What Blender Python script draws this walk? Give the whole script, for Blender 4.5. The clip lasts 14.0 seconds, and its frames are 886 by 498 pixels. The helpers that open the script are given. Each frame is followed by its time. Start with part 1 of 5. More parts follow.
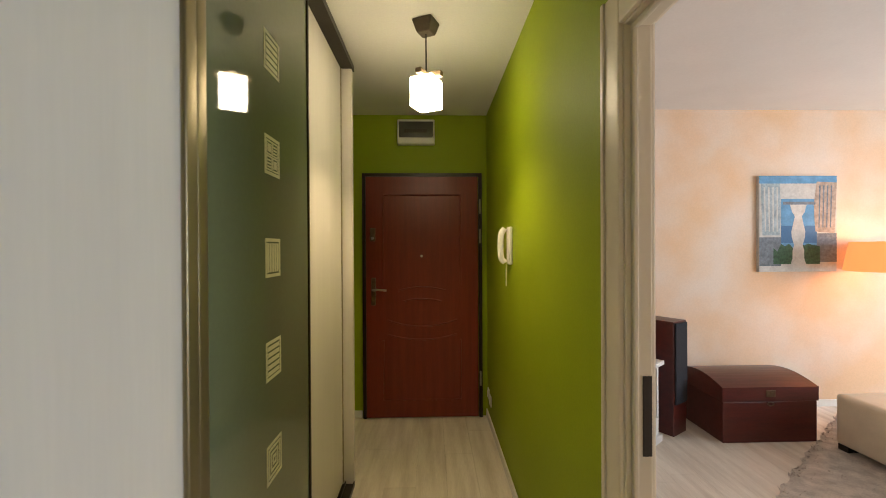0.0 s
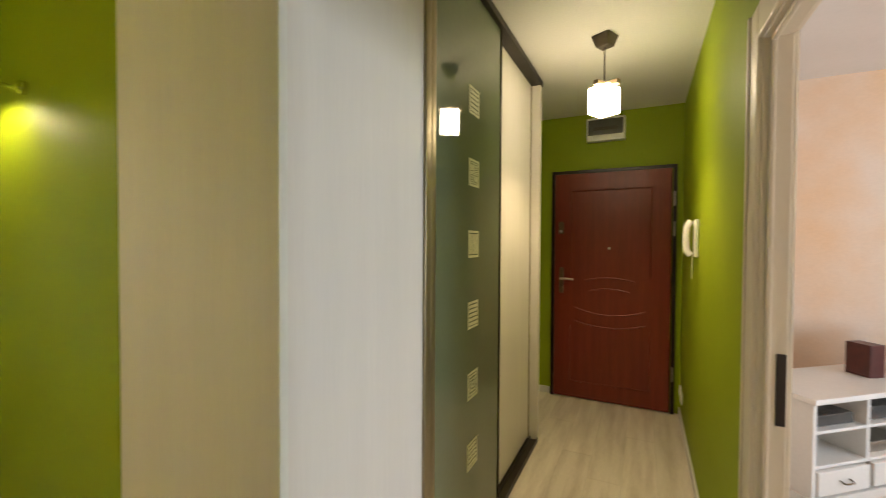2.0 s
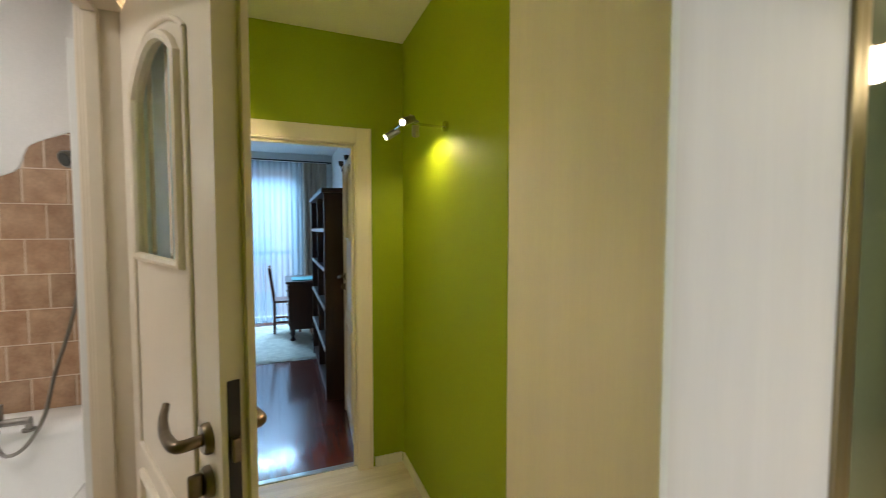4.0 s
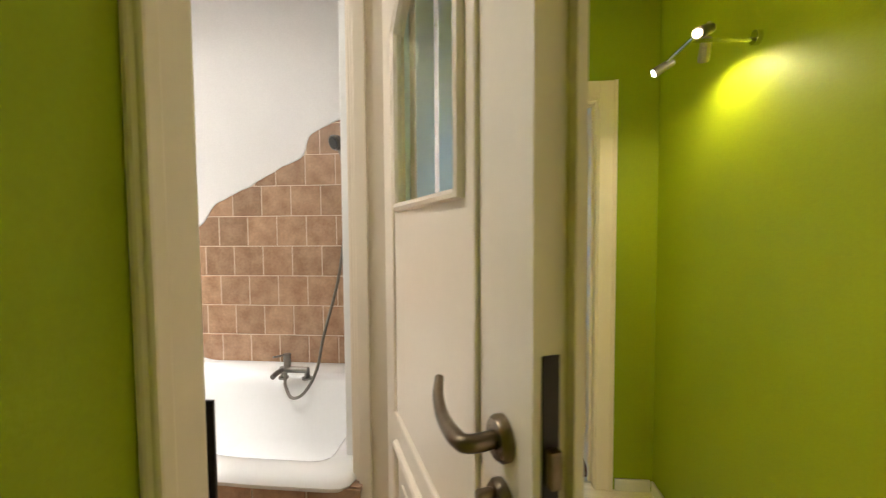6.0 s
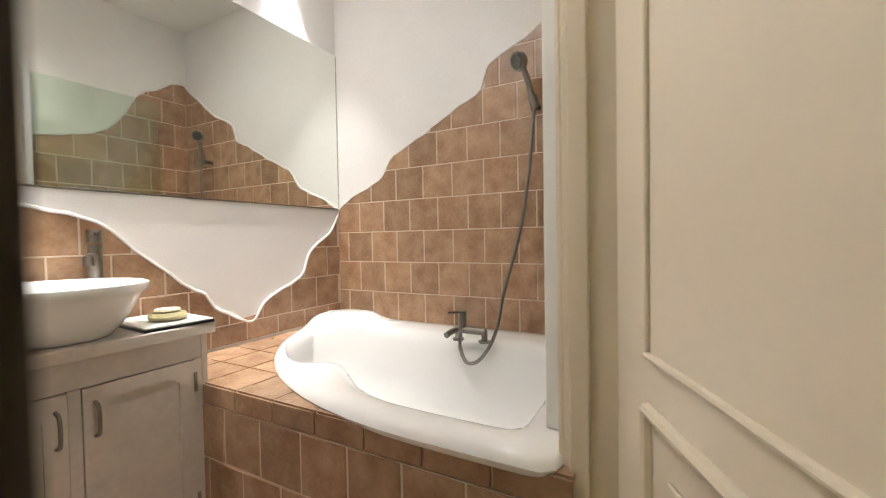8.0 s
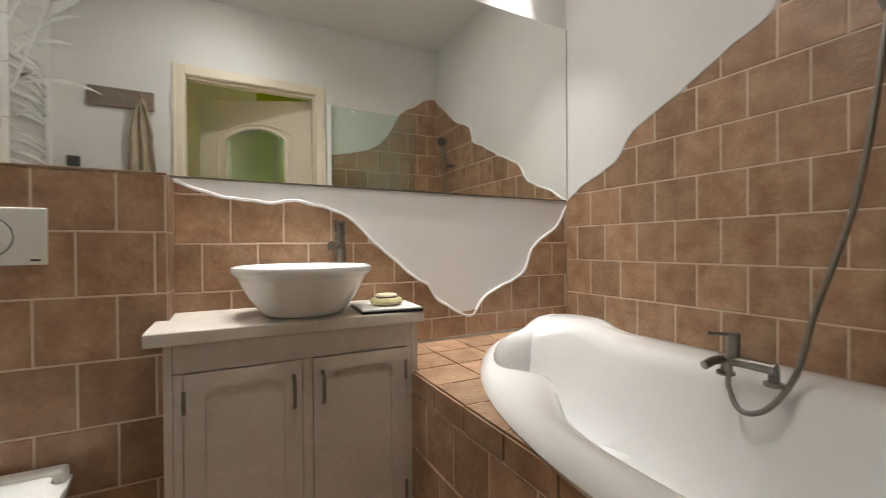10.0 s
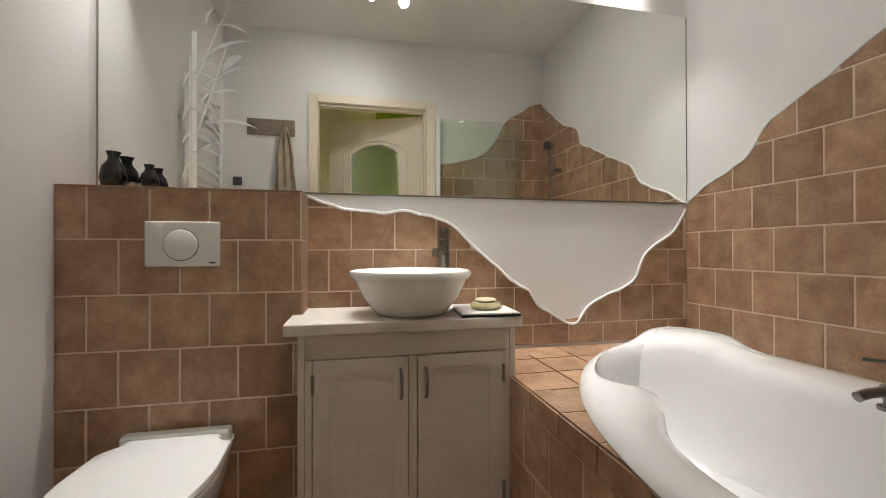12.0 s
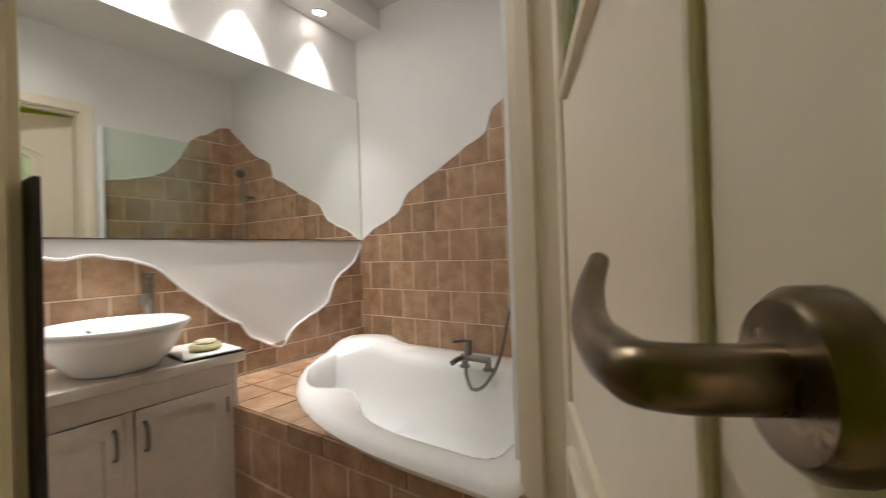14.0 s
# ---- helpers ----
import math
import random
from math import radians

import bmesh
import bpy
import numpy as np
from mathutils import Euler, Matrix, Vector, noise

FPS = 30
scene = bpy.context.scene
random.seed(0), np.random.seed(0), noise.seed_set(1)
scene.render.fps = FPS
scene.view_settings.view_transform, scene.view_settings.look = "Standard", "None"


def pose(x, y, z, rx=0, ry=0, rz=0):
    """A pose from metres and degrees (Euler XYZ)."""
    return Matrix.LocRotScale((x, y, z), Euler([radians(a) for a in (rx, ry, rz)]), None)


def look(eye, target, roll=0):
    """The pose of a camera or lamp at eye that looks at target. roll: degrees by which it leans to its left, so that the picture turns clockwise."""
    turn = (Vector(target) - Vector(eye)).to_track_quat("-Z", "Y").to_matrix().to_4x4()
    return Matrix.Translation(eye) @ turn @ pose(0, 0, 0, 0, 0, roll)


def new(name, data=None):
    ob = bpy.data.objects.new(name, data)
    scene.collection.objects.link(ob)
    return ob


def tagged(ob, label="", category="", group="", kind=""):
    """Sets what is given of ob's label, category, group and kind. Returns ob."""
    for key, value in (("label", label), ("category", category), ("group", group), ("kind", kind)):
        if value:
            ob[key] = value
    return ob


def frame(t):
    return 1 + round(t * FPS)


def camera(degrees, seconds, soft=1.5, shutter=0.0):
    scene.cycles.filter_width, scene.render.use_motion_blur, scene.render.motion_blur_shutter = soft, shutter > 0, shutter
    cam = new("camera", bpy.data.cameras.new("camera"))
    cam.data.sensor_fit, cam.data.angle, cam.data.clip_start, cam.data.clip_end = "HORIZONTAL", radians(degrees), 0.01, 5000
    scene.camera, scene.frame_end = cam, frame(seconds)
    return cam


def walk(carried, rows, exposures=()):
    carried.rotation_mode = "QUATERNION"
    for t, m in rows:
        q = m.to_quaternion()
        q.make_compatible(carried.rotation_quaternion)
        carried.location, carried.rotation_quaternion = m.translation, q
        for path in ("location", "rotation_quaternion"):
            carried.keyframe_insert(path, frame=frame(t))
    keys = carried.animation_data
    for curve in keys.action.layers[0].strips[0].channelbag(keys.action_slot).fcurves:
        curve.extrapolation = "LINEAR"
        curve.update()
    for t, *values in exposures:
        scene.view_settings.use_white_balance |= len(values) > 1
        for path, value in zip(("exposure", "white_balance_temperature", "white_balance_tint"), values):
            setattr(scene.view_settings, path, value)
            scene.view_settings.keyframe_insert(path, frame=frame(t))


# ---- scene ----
cam = camera(94.7, 14.0, soft=0.85, shutter=0.4)
PATH = [
    (0, (0.389, 0.166, 1.44), (0.445, 2.165, 1.43), -0.3),
    (0.5, (0.402, 0.01, 1.433), (0.351, 2.009, 1.423), -0.2),
    (1, (0.453, -0.09, 1.429), (0.202, 1.894, 1.414), 0.0),
    (1.5, (0.525, -0.166, 1.431), (-0.017, 1.759, 1.401), 0.2),
    (2, (0.574, -0.237, 1.424), (-0.308, 1.557, 1.383), 0.3),
    (2.5, (0.612, -0.296, 1.439), (-0.609, 1.287, 1.387), 0.2),
    (3, (0.596, -0.328, 1.432), (-0.906, 0.991, 1.378), 0.2),
    (3.5, (0.559, -0.336, 1.449), (-1.155, 0.692, 1.373), 0.1),
    (5.8, (0.184, -0.452, 1.358), (-1.809, -0.579, 1.253), -0.3),
    (6, (0.161, -0.484, 1.327), (-1.826, -0.683, 1.227), -0.4),
    (6.5, (0.085, -0.55, 1.248), (-1.875, -0.937, 1.164), -0.4),
    (7, (0.013, -0.592, 1.152), (-1.9, -1.172, 1.085), -0.3),
    (7.5, (-0.071, -0.644, 1.087), (-1.917, -1.412, 1.024), -0.7),
    (8, (-0.183, -0.688, 1.029), (-1.937, -1.648, 0.977), -1.0),
    (8.5, (-0.247, -0.721, 1.006), (-1.87, -1.889, 0.958), -0.8),
    (9, (-0.323, -0.759, 0.972), (-1.758, -2.151, 0.939), -0.7),
    (11.5, (-0.489, -0.797, 0.989), (-0.908, -2.753, 0.988), -0.1),
    (12, (-0.452, -0.726, 0.987), (-0.878, -2.68, 0.996), -0.1),
    (12.5, (-0.36, -0.596, 1.007), (-0.92, -2.516, 1.032), -0.3),
    (13, (-0.222, -0.468, 1.015), (-1.070, -2.278, 1.055), -0.7),
    (13.5, (-0.165, -0.490, 1.080), (-1.459, -2.015, 1.103), -1.2),
    (14, (-0.148, -0.485, 1.125), (-1.798, -1.615, 1.135), -1.8),
]
EXPOSURES = [(0, 0.05), (1.0, 0.15), (2.0, 0.4), (3.0, 0.55), (3.7, 0.5), (5.8, 0.88), (6.5, 1.08), (7.5, 0.9), (8.0, 0.7), (9.0, 0.3), (11.3, 0.02), (12.5, 0.05), (13.5, 0.22), (14.0, 0.12)]
walk(cam, [(t, look(eye, target, roll)) for t, eye, target, roll in PATH], EXPOSURES)
LEAF_TURN = 24


# world, sun and exposure
world = bpy.data.worlds.new("sky")
scene.world = world
world.use_nodes = True
wn = world.node_tree
sky = wn.nodes.new("ShaderNodeTexSky")
sky.sky_type, sky.sun_disc = "NISHITA", False
sky.sun_elevation, sky.sun_rotation = radians(35), radians(200)
wn.links.new(sky.outputs[0], wn.nodes["Background"].inputs[0])
wn.nodes["Background"].inputs[1].default_value = 0.15


def lamp(name, kind, m, power, color, **props):
    data = bpy.data.lights.new(name, kind)
    data.energy, data.color = power, color
    for key, value in props.items():
        if key == "size":
            data.size = value
        elif key == "size_y":
            data.shape, data.size_y = "RECTANGLE", value
        elif key == "spot":
            data.spot_size = radians(value)
        elif key == "blend":
            data.spot_blend = value
        elif key == "radius":
            data.shadow_soft_size = value
        elif key == "angle":
            data.angle = radians(value)
    ob = new(name, data)
    ob.matrix_world = m
    return ob


WARM, NEUTRAL = (1.0, 0.79, 0.52), (1.0, 0.975, 0.945)
lamp("sun", "SUN", look((5, -8, 9), (0, 0, 0)), 1.5, (1, 0.95, 0.88), angle=12)
lamp("study_daylight", "AREA", look((-7.6, -0.98, 3.6), (-5.6, -0.9, 0.6)), 700, (0.36, 0.66, 1.0), size=2.4, size_y=1.6)
lamp("living_daylight", "AREA", look((5.95, 1.2, 1.4), (2.6, 1.9, 0.1)), 132, (0.75, 0.865, 1.0), size=2.2, size_y=1.6)

# ---- small building helpers ----
origin = {}


def bm_box(x0, x1, y0, y1, z0, z1, bevel=0.0, seg=2):
    bm = bmesh.new()
    add_box(bm, x0, x1, y0, y1, z0, z1)
    if bevel:
        bmesh.ops.bevel(bm, geom=bm.edges[:], offset=bevel, segments=seg, affect="EDGES", profile=0.6)
    return bm


def add_box(bm, x0, x1, y0, y1, z0, z1):
    v = [bm.verts.new(p) for p in ((x0, y0, z0), (x1, y0, z0), (x1, y1, z0), (x0, y1, z0),
                                   (x0, y0, z1), (x1, y0, z1), (x1, y1, z1), (x0, y1, z1))]
    for f in ((3, 2, 1, 0), (4, 5, 6, 7), (0, 1, 5, 4), (1, 2, 6, 5), (2, 3, 7, 6), (3, 0, 4, 7)):
        bm.faces.new([v[i] for i in f])


def add_frame(bm, axis, a0, a1, z0, z1, d0, d1, w):
    """A flat rectangular frame in a wall plane; axis 'x' runs along x."""
    for p, q, r, s in ((a0, a0 + w, z0, z1), (a1 - w, a1, z0, z1), (a0 + w, a1 - w, z0, z0 + w), (a0 + w, a1 - w, z1 - w, z1)):
        if axis == "x":
            add_box(bm, p, q, d0, d1, r, s)
        else:
            add_box(bm, d0, d1, p, q, r, s)


def lathe(profile, seg=32, cx=0, cy=0, sx=1.0, sy=1.0):
    bm = bmesh.new()
    rings = []
    for r, z in profile:
        rings.append([bm.verts.new((cx + sx * max(r, 1e-4) * math.cos(2 * math.pi * i / seg),
                                    cy + sy * max(r, 1e-4) * math.sin(2 * math.pi * i / seg), z)) for i in range(seg)])
    for a, b in zip(rings, rings[1:]):
        for i in range(seg):
            bm.faces.new((a[i], a[(i + 1) % seg], b[(i + 1) % seg], b[i]))
    bm.faces.new(rings[0][::-1])
    bm.faces.new(rings[-1])
    return bm


def tube(points, r, seg=10, bm=None, taper=None):
    """A round rod along points."""
    bm = bm or bmesh.new()
    pts = [Vector(p) for p in points]
    rings, side = [], None
    for i, p in enumerate(pts):
        d = (pts[min(i + 1, len(pts) - 1)] - pts[max(i - 1, 0)]).normalized()
        side = (Vector((0, 0, 1)) if abs(d.z) < 0.95 else Vector((1, 0, 0))) if side is None else side
        side = (side - d * side.dot(d)).normalized()
        up = d.cross(side)
        rr = r if taper is None else r * taper[i]
        rings.append([bm.verts.new(p + rr * (math.cos(2 * math.pi * k / seg) * side + math.sin(2 * math.pi * k / seg) * up)) for k in range(seg)])
    for a, b in zip(rings, rings[1:]):
        for k in range(seg):
            bm.faces.new((a[k], a[(k + 1) % seg], b[(k + 1) % seg], b[k]))
    bm.faces.new(rings[0][::-1])
    bm.faces.new(rings[-1])
    return bm


def smooth_path(ctrl, n=8):
    """Catmull-Rom points through a few controls."""
    c = [Vector(p) for p in ctrl]
    c = [2 * c[0] - c[1]] + c + [2 * c[-1] - c[-2]]
    out = []
    for i in range(1, len(c) - 2):
        for k in range(n):
            t = k / n
            a, b, d, e = c[i - 1], c[i], c[i + 1], c[i + 2]
            out.append(0.5 * ((2 * b) + (d - a) * t + (2 * a - 5 * b + 4 * d - e) * t * t + (3 * b - a - 3 * d + e) * t ** 3))
    return out + [c[-2]]


def mesh_of(name, bm, material, smooth=False, angle=40):
    me = bpy.data.meshes.new(name)
    bmesh.ops.recalc_face_normals(bm, faces=bm.faces)
    if smooth:
        for f in bm.faces:
            f.smooth = True
        for e in bm.edges:
            e.smooth = len(e.link_faces) == 2 and e.calc_face_angle(0) < radians(angle)
    bm.to_mesh(me)
    bm.free()
    me.materials.append(material)
    return me


def thing(name, loc, label, category, group="", turn=0, kind=""):
    ob = new(name)
    ob.matrix_world = pose(*loc, 0, 0, turn)
    ob.empty_display_size = 0.1
    origin[ob] = Vector(loc)
    return tagged(ob, label, category, group, kind)


def part(name, bm, material, parent, label="", smooth=False, local=False):
    """One mesh under a thing or a part; vertices in world metres unless local."""
    base = origin[parent]
    if not local:
        bmesh.ops.translate(bm, verts=bm.verts, vec=-base)
    ob = new(name, mesh_of(name, bm, material, smooth))
    ob.parent = parent
    origin[ob] = base
    return tagged(ob, label)


def solid(name, bm, material, label, category, kind="", group="", smooth=False):
    """A thing that is one mesh, with its origin at its base."""
    lo = Vector((min(v.co.x for v in bm.verts), min(v.co.y for v in bm.verts), min(v.co.z for v in bm.verts)))
    hi = Vector((max(v.co.x for v in bm.verts), max(v.co.y for v in bm.verts), 0))
    base = Vector(((lo.x + hi.x) / 2, (lo.y + hi.y) / 2, lo.z))
    bmesh.ops.translate(bm, verts=bm.verts, vec=-base)
    ob = new(name, mesh_of(name, bm, material, smooth))
    ob.location = base
    origin[ob] = base
    return tagged(ob, label, category, group, kind)


# ---- materials ----
def mat(name, color, rough=0.5, metal=0.0, vary=0.08, scale=3.0, fine=60.0, bump=0.05, stretch=(1, 1, 1), second=None,
        random_piece=0.0, coat=0.0, rough_vary=0.08, spec=0.5, contrast=None):
    m = bpy.data.materials.new(name)
    m.use_nodes = True
    n, l = m.node_tree.nodes, m.node_tree.links
    b = n["Principled BSDF"]
    geo = n.new("ShaderNodeNewGeometry")
    mp = n.new("ShaderNodeMapping")
    mp.inputs["Scale"].default_value = stretch
    l.new(geo.outputs["Position"], mp.inputs[0])
    big, small = n.new("ShaderNodeTexNoise"), n.new("ShaderNodeTexNoise")
    big.inputs["Scale"].default_value, big.inputs["Detail"].default_value = scale, 5
    small.inputs["Scale"].default_value, small.inputs["Detail"].default_value = fine, 4
    l.new(mp.outputs[0], big.inputs["Vector"])
    l.new(mp.outputs[0], small.inputs["Vector"])
    ramp = n.new("ShaderNodeMapRange")
    lo, hi = contrast or (0.3, 0.7)
    ramp.inputs[1].default_value, ramp.inputs[2].default_value = lo, hi
    l.new(big.outputs[0], ramp.inputs[0])
    mix = n.new("ShaderNodeMix")
    mix.data_type = "RGBA"
    other = second or tuple(c * (1 - 2 * vary) for c in color)
    mix.inputs[6].default_value, mix.inputs[7].default_value = (*color, 1), (*other, 1)
    l.new(ramp.outputs[0], mix.inputs[0])
    grain = n.new("ShaderNodeMix")
    grain.data_type, grain.blend_type = "RGBA", "MULTIPLY"
    grain.inputs[0].default_value = 1.0
    gr = n.new("ShaderNodeMapRange")
    gr.inputs[1].default_value, gr.inputs[2].default_value = 0.25, 0.75
    gr.inputs[3].default_value, gr.inputs[4].default_value = 1 - vary, 1 + vary
    l.new(small.outputs[0], gr.inputs[0])
    l.new(mix.outputs[2], grain.inputs[6])
    l.new(gr.outputs[0], grain.inputs[7])
    out = grain.outputs[2]
    if random_piece:
        info, rr, mul = n.new("ShaderNodeObjectInfo"), n.new("ShaderNodeMapRange"), n.new("ShaderNodeMix")
        mul.data_type, mul.blend_type = "RGBA", "MULTIPLY"
        mul.inputs[0].default_value = 1.0
        rr.inputs[3].default_value, rr.inputs[4].default_value = 1 - random_piece, 1 + random_piece
        l.new(info.outputs["Random"], rr.inputs[0])
        l.new(out, mul.inputs[6])
        l.new(rr.outputs[0], mul.inputs[7])
        out = mul.outputs[2]
    l.new(out, b.inputs["Base Color"])
    rv = n.new("ShaderNodeMapRange")
    rv.inputs[3].default_value, rv.inputs[4].default_value = max(rough - rough_vary, 0.02), min(rough + rough_vary, 1)
    l.new(big.outputs[0], rv.inputs[0])
    l.new(rv.outputs[0], b.inputs["Roughness"])
    b.inputs["Metallic"].default_value = metal
    b.inputs["Specular IOR Level"].default_value = spec
    b.inputs["Coat Weight"].default_value = coat
    b.inputs["Coat Roughness"].default_value = 0.08
    if bump:
        bp = n.new("ShaderNodeBump")
        bp.inputs["Strength"].default_value, bp.inputs["Distance"].default_value = bump, 0.01
        l.new(small.outputs[0], bp.inputs["Height"])
        l.new(bp.outputs[0], b.inputs["Normal"])
    return m


def glow(name, color, strength):
    m = bpy.data.materials.new(name)
    m.use_nodes = True
    b = m.node_tree.nodes["Principled BSDF"]
    b.inputs["Base Color"].default_value = (*color, 1)
    b.inputs["Emission Color"].default_value = (*color, 1)
    b.inputs["Emission Strength"].default_value = strength
    return m


def clear(name, color=(1, 1, 1), rough=0.0, thin=0.85, ior=0.0, frost=0.0):
    """Thin pane glass: mostly see-through with a glossy face."""
    m = bpy.data.materials.new(name)
    m.use_nodes = True
    n, l = m.node_tree.nodes, m.node_tree.links
    n.remove(n["Principled BSDF"])
    tr, gl, mx = n.new("ShaderNodeBsdfRefraction" if frost else "ShaderNodeBsdfTransparent"), n.new("ShaderNodeBsdfGlossy"), n.new("ShaderNodeMixShader")
    tr.inputs[0].default_value = (*color, 1)
    gl.inputs["Roughness"].default_value = rough
    mx.inputs[0].default_value = 1 - thin
    if frost:
        tr.inputs["Roughness"].default_value, tr.inputs["IOR"].default_value = frost, 1.45
    if ior:
        fr = n.new("ShaderNodeFresnel")
        fr.inputs["IOR"].default_value = ior
        l.new(fr.outputs[0], mx.inputs[0])
    l.new(tr.outputs[0], mx.inputs[1])
    l.new(gl.outputs[0], mx.inputs[2])
    l.new(mx.outputs[0], n["Material Output"].inputs[0])
    return m


def sheer(name, color, through_part):
    m = bpy.data.materials.new(name)
    m.use_nodes = True
    n, l = m.node_tree.nodes, m.node_tree.links
    n.remove(n["Principled BSDF"])
    tr, tl, df = n.new("ShaderNodeBsdfTransparent"), n.new("ShaderNodeBsdfTranslucent"), n.new("ShaderNodeBsdfDiffuse")
    a, b = n.new("ShaderNodeMixShader"), n.new("ShaderNodeMixShader")
    tl.inputs[0].default_value = df.inputs[0].default_value = (*color, 1)
    a.inputs[0].default_value, b.inputs[0].default_value = 0.4, through_part
    l.new(tl.outputs[0], a.inputs[1])
    l.new(df.outputs[0], a.inputs[2])
    l.new(a.outputs[0], b.inputs[1])
    l.new(tr.outputs[0], b.inputs[2])
    l.new(b.outputs[0], n["Material Output"].inputs[0])
    return m


GREEN = mat("green_paint", (0.288, 0.374, 0.008), 0.58, vary=0.04, scale=1.5, fine=140, bump=0.06, spec=0.28)
WHITE = mat("white_plaster", (0.80, 0.78, 0.76), 0.65, vary=0.03, scale=2, fine=120, bump=0.05)
CEIL = mat("ceiling_paint", (0.78, 0.76, 0.72), 0.8, vary=0.03, scale=1.2, fine=90, bump=0.03)
CREAM = mat("cream_door_paint", (0.77, 0.68, 0.545), 0.40, vary=0.012, scale=1.5, fine=60, bump=0.012)
MELAMINE = mat("pale_melamine", (0.745, 0.695, 0.655), 0.56, vary=0.022, scale=4, fine=40, bump=0.04, stretch=(4, 4, 0.15))
PROFILE = mat("bronze_profile", (0.33, 0.27, 0.17), 0.36, 0.85, vary=0.05, scale=6, fine=90, stretch=(5, 5, 0.2))
DARKPROFILE = mat("dark_rail", (0.05, 0.042, 0.03), 0.4, 0.6)
BACKGLASS = mat("lacquered_glass", (0.16, 0.19, 0.125), 0.03, vary=0.03, scale=0.8, bump=0.0, rough_vary=0.02, spec=0.6)
DECAL = mat("frosted_decal", (0.60, 0.60, 0.40), 0.6, vary=0.04, scale=20)
DOORRED = mat("red_brown_door", (0.205, 0.027, 0.013), 0.40, vary=0.10, scale=5, fine=45, bump=0.03, stretch=(6, 6, 0.35))
BLACKWOOD = mat("dark_frame", (0.014, 0.008, 0.006), 0.4)
STEEL = mat("brushed_steel", (0.55, 0.52, 0.46), 0.32, 1.0)
BRONZE = mat("antique_bronze", (0.20, 0.155, 0.10), 0.30, 1.0, vary=0.15, scale=25)
GREYMETAL = mat("dull_pewter", (0.31, 0.29, 0.26), 0.33, 1.0, vary=0.08, scale=20)
CHROME = mat("chrome", (0.75, 0.74, 0.72), 0.12, 1.0)
PLASTIC = mat("white_plastic", (0.76, 0.75, 0.70), 0.32, vary=0.02)
GREYPLASTIC = mat("grey_plastic", (0.09, 0.09, 0.085), 0.25)
PLANK = mat("whitewashed_oak", (0.74, 0.67, 0.57), 0.32, vary=0.07, scale=2.2, fine=30, bump=0.05, stretch=(7, 0.7, 1),
            second=(0.54, 0.46, 0.37), random_piece=0.06, contrast=(0.40, 0.74))
GAP = mat("plank_gap", (0.20, 0.16, 0.11), 0.8)
REDFLOOR = mat("red_brown_laminate", (0.15, 0.036, 0.022), 0.16, vary=0.10, scale=3, fine=30, stretch=(0.7, 7, 1), random_piece=0.12, coat=0.6)
PEACH = mat("sponged_peach_plaster", (0.79, 0.54, 0.33), 0.75, vary=0.04, scale=1.6, fine=70, second=(0.80, 0.66, 0.54), contrast=(0.36, 0.64))
LIVCEIL = mat("living_ceiling", (0.74, 0.72, 0.70), 0.8, vary=0.02)
MAHOGANY = mat("mahogany", (0.085, 0.014, 0.010), 0.33, vary=0.18, scale=4, fine=35, stretch=(0.8, 6, 6), bump=0.04)
GRILLE = mat("black_cloth", (0.012, 0.013, 0.018), 0.85, fine=300, bump=0.15)
OFFWHITE = mat("white_furniture_paint", (0.78, 0.76, 0.72), 0.4, vary=0.03)
VANITY = mat("old_white_vanity_paint", (0.66, 0.60, 0.54), 0.45, vary=0.06, scale=6, fine=40, bump=0.05)
LEATHER = mat("cream_leather", (0.70, 0.60, 0.46), 0.5, vary=0.05, scale=8, fine=160, bump=0.15)
SHAG = mat("grey_shag", (0.62, 0.56, 0.49), 0.95, vary=0.18, scale=14, fine=120, bump=0.9)
WOOL = mat("cream_wool", (0.72, 0.68, 0.58), 0.95, vary=0.12, scale=12, fine=140, bump=0.8)
DARKWOOD = mat("dark_walnut", (0.050, 0.018, 0.012), 0.36, vary=0.15, scale=5, fine=40, stretch=(6, 6, 0.5))
TILE = mat("terracotta_tile", (0.418, 0.270, 0.166), 0.32, vary=0.14, scale=13, fine=70, bump=0.24, second=(0.285, 0.155, 0.084),
           random_piece=0.16, contrast=(0.33, 0.68))
GROUT = mat("pale_grout", (0.70, 0.57, 0.44), 0.85, vary=0.06, fine=200)
ENAMEL = mat("white_enamel", (0.85, 0.845, 0.83), 0.07, vary=0.01, bump=0.0, rough_vary=0.03, coat=0.3)
PORCELAIN = mat("white_porcelain", (0.82, 0.82, 0.79), 0.12, vary=0.01, bump=0.0, rough_vary=0.03)
MIRROR = mat("silvered_mirror", (0.89, 0.915, 0.88), 0.02, 1.0, vary=0.0, bump=0.0, rough_vary=0.0)
ETCH = mat("etched_glass", (0.80, 0.83, 0.80), 0.55, vary=0.05, scale=10)
BLACKGLAZE = mat("black_glaze", (0.008, 0.008, 0.009), 0.10, vary=0.1)
STONE = mat("travertine", (0.62, 0.52, 0.36), 0.6, vary=0.15, scale=18)
SOAPGREEN = mat("olive_stone_soap", (0.50, 0.45, 0.24), 0.5, vary=0.12, scale=30)
WOODPEG = mat("taupe_wood", (0.27, 0.21, 0.16), 0.55, vary=0.1, stretch=(1, 8, 8))
TOWEL = mat("beige_towel", (0.50, 0.41, 0.30), 0.95, vary=0.12, scale=20, fine=220, bump=0.6)
RAD = mat("radiator_enamel", (0.82, 0.82, 0.80), 0.3, vary=0.01)
PANE = clear("pane_glass", thin=0.88)
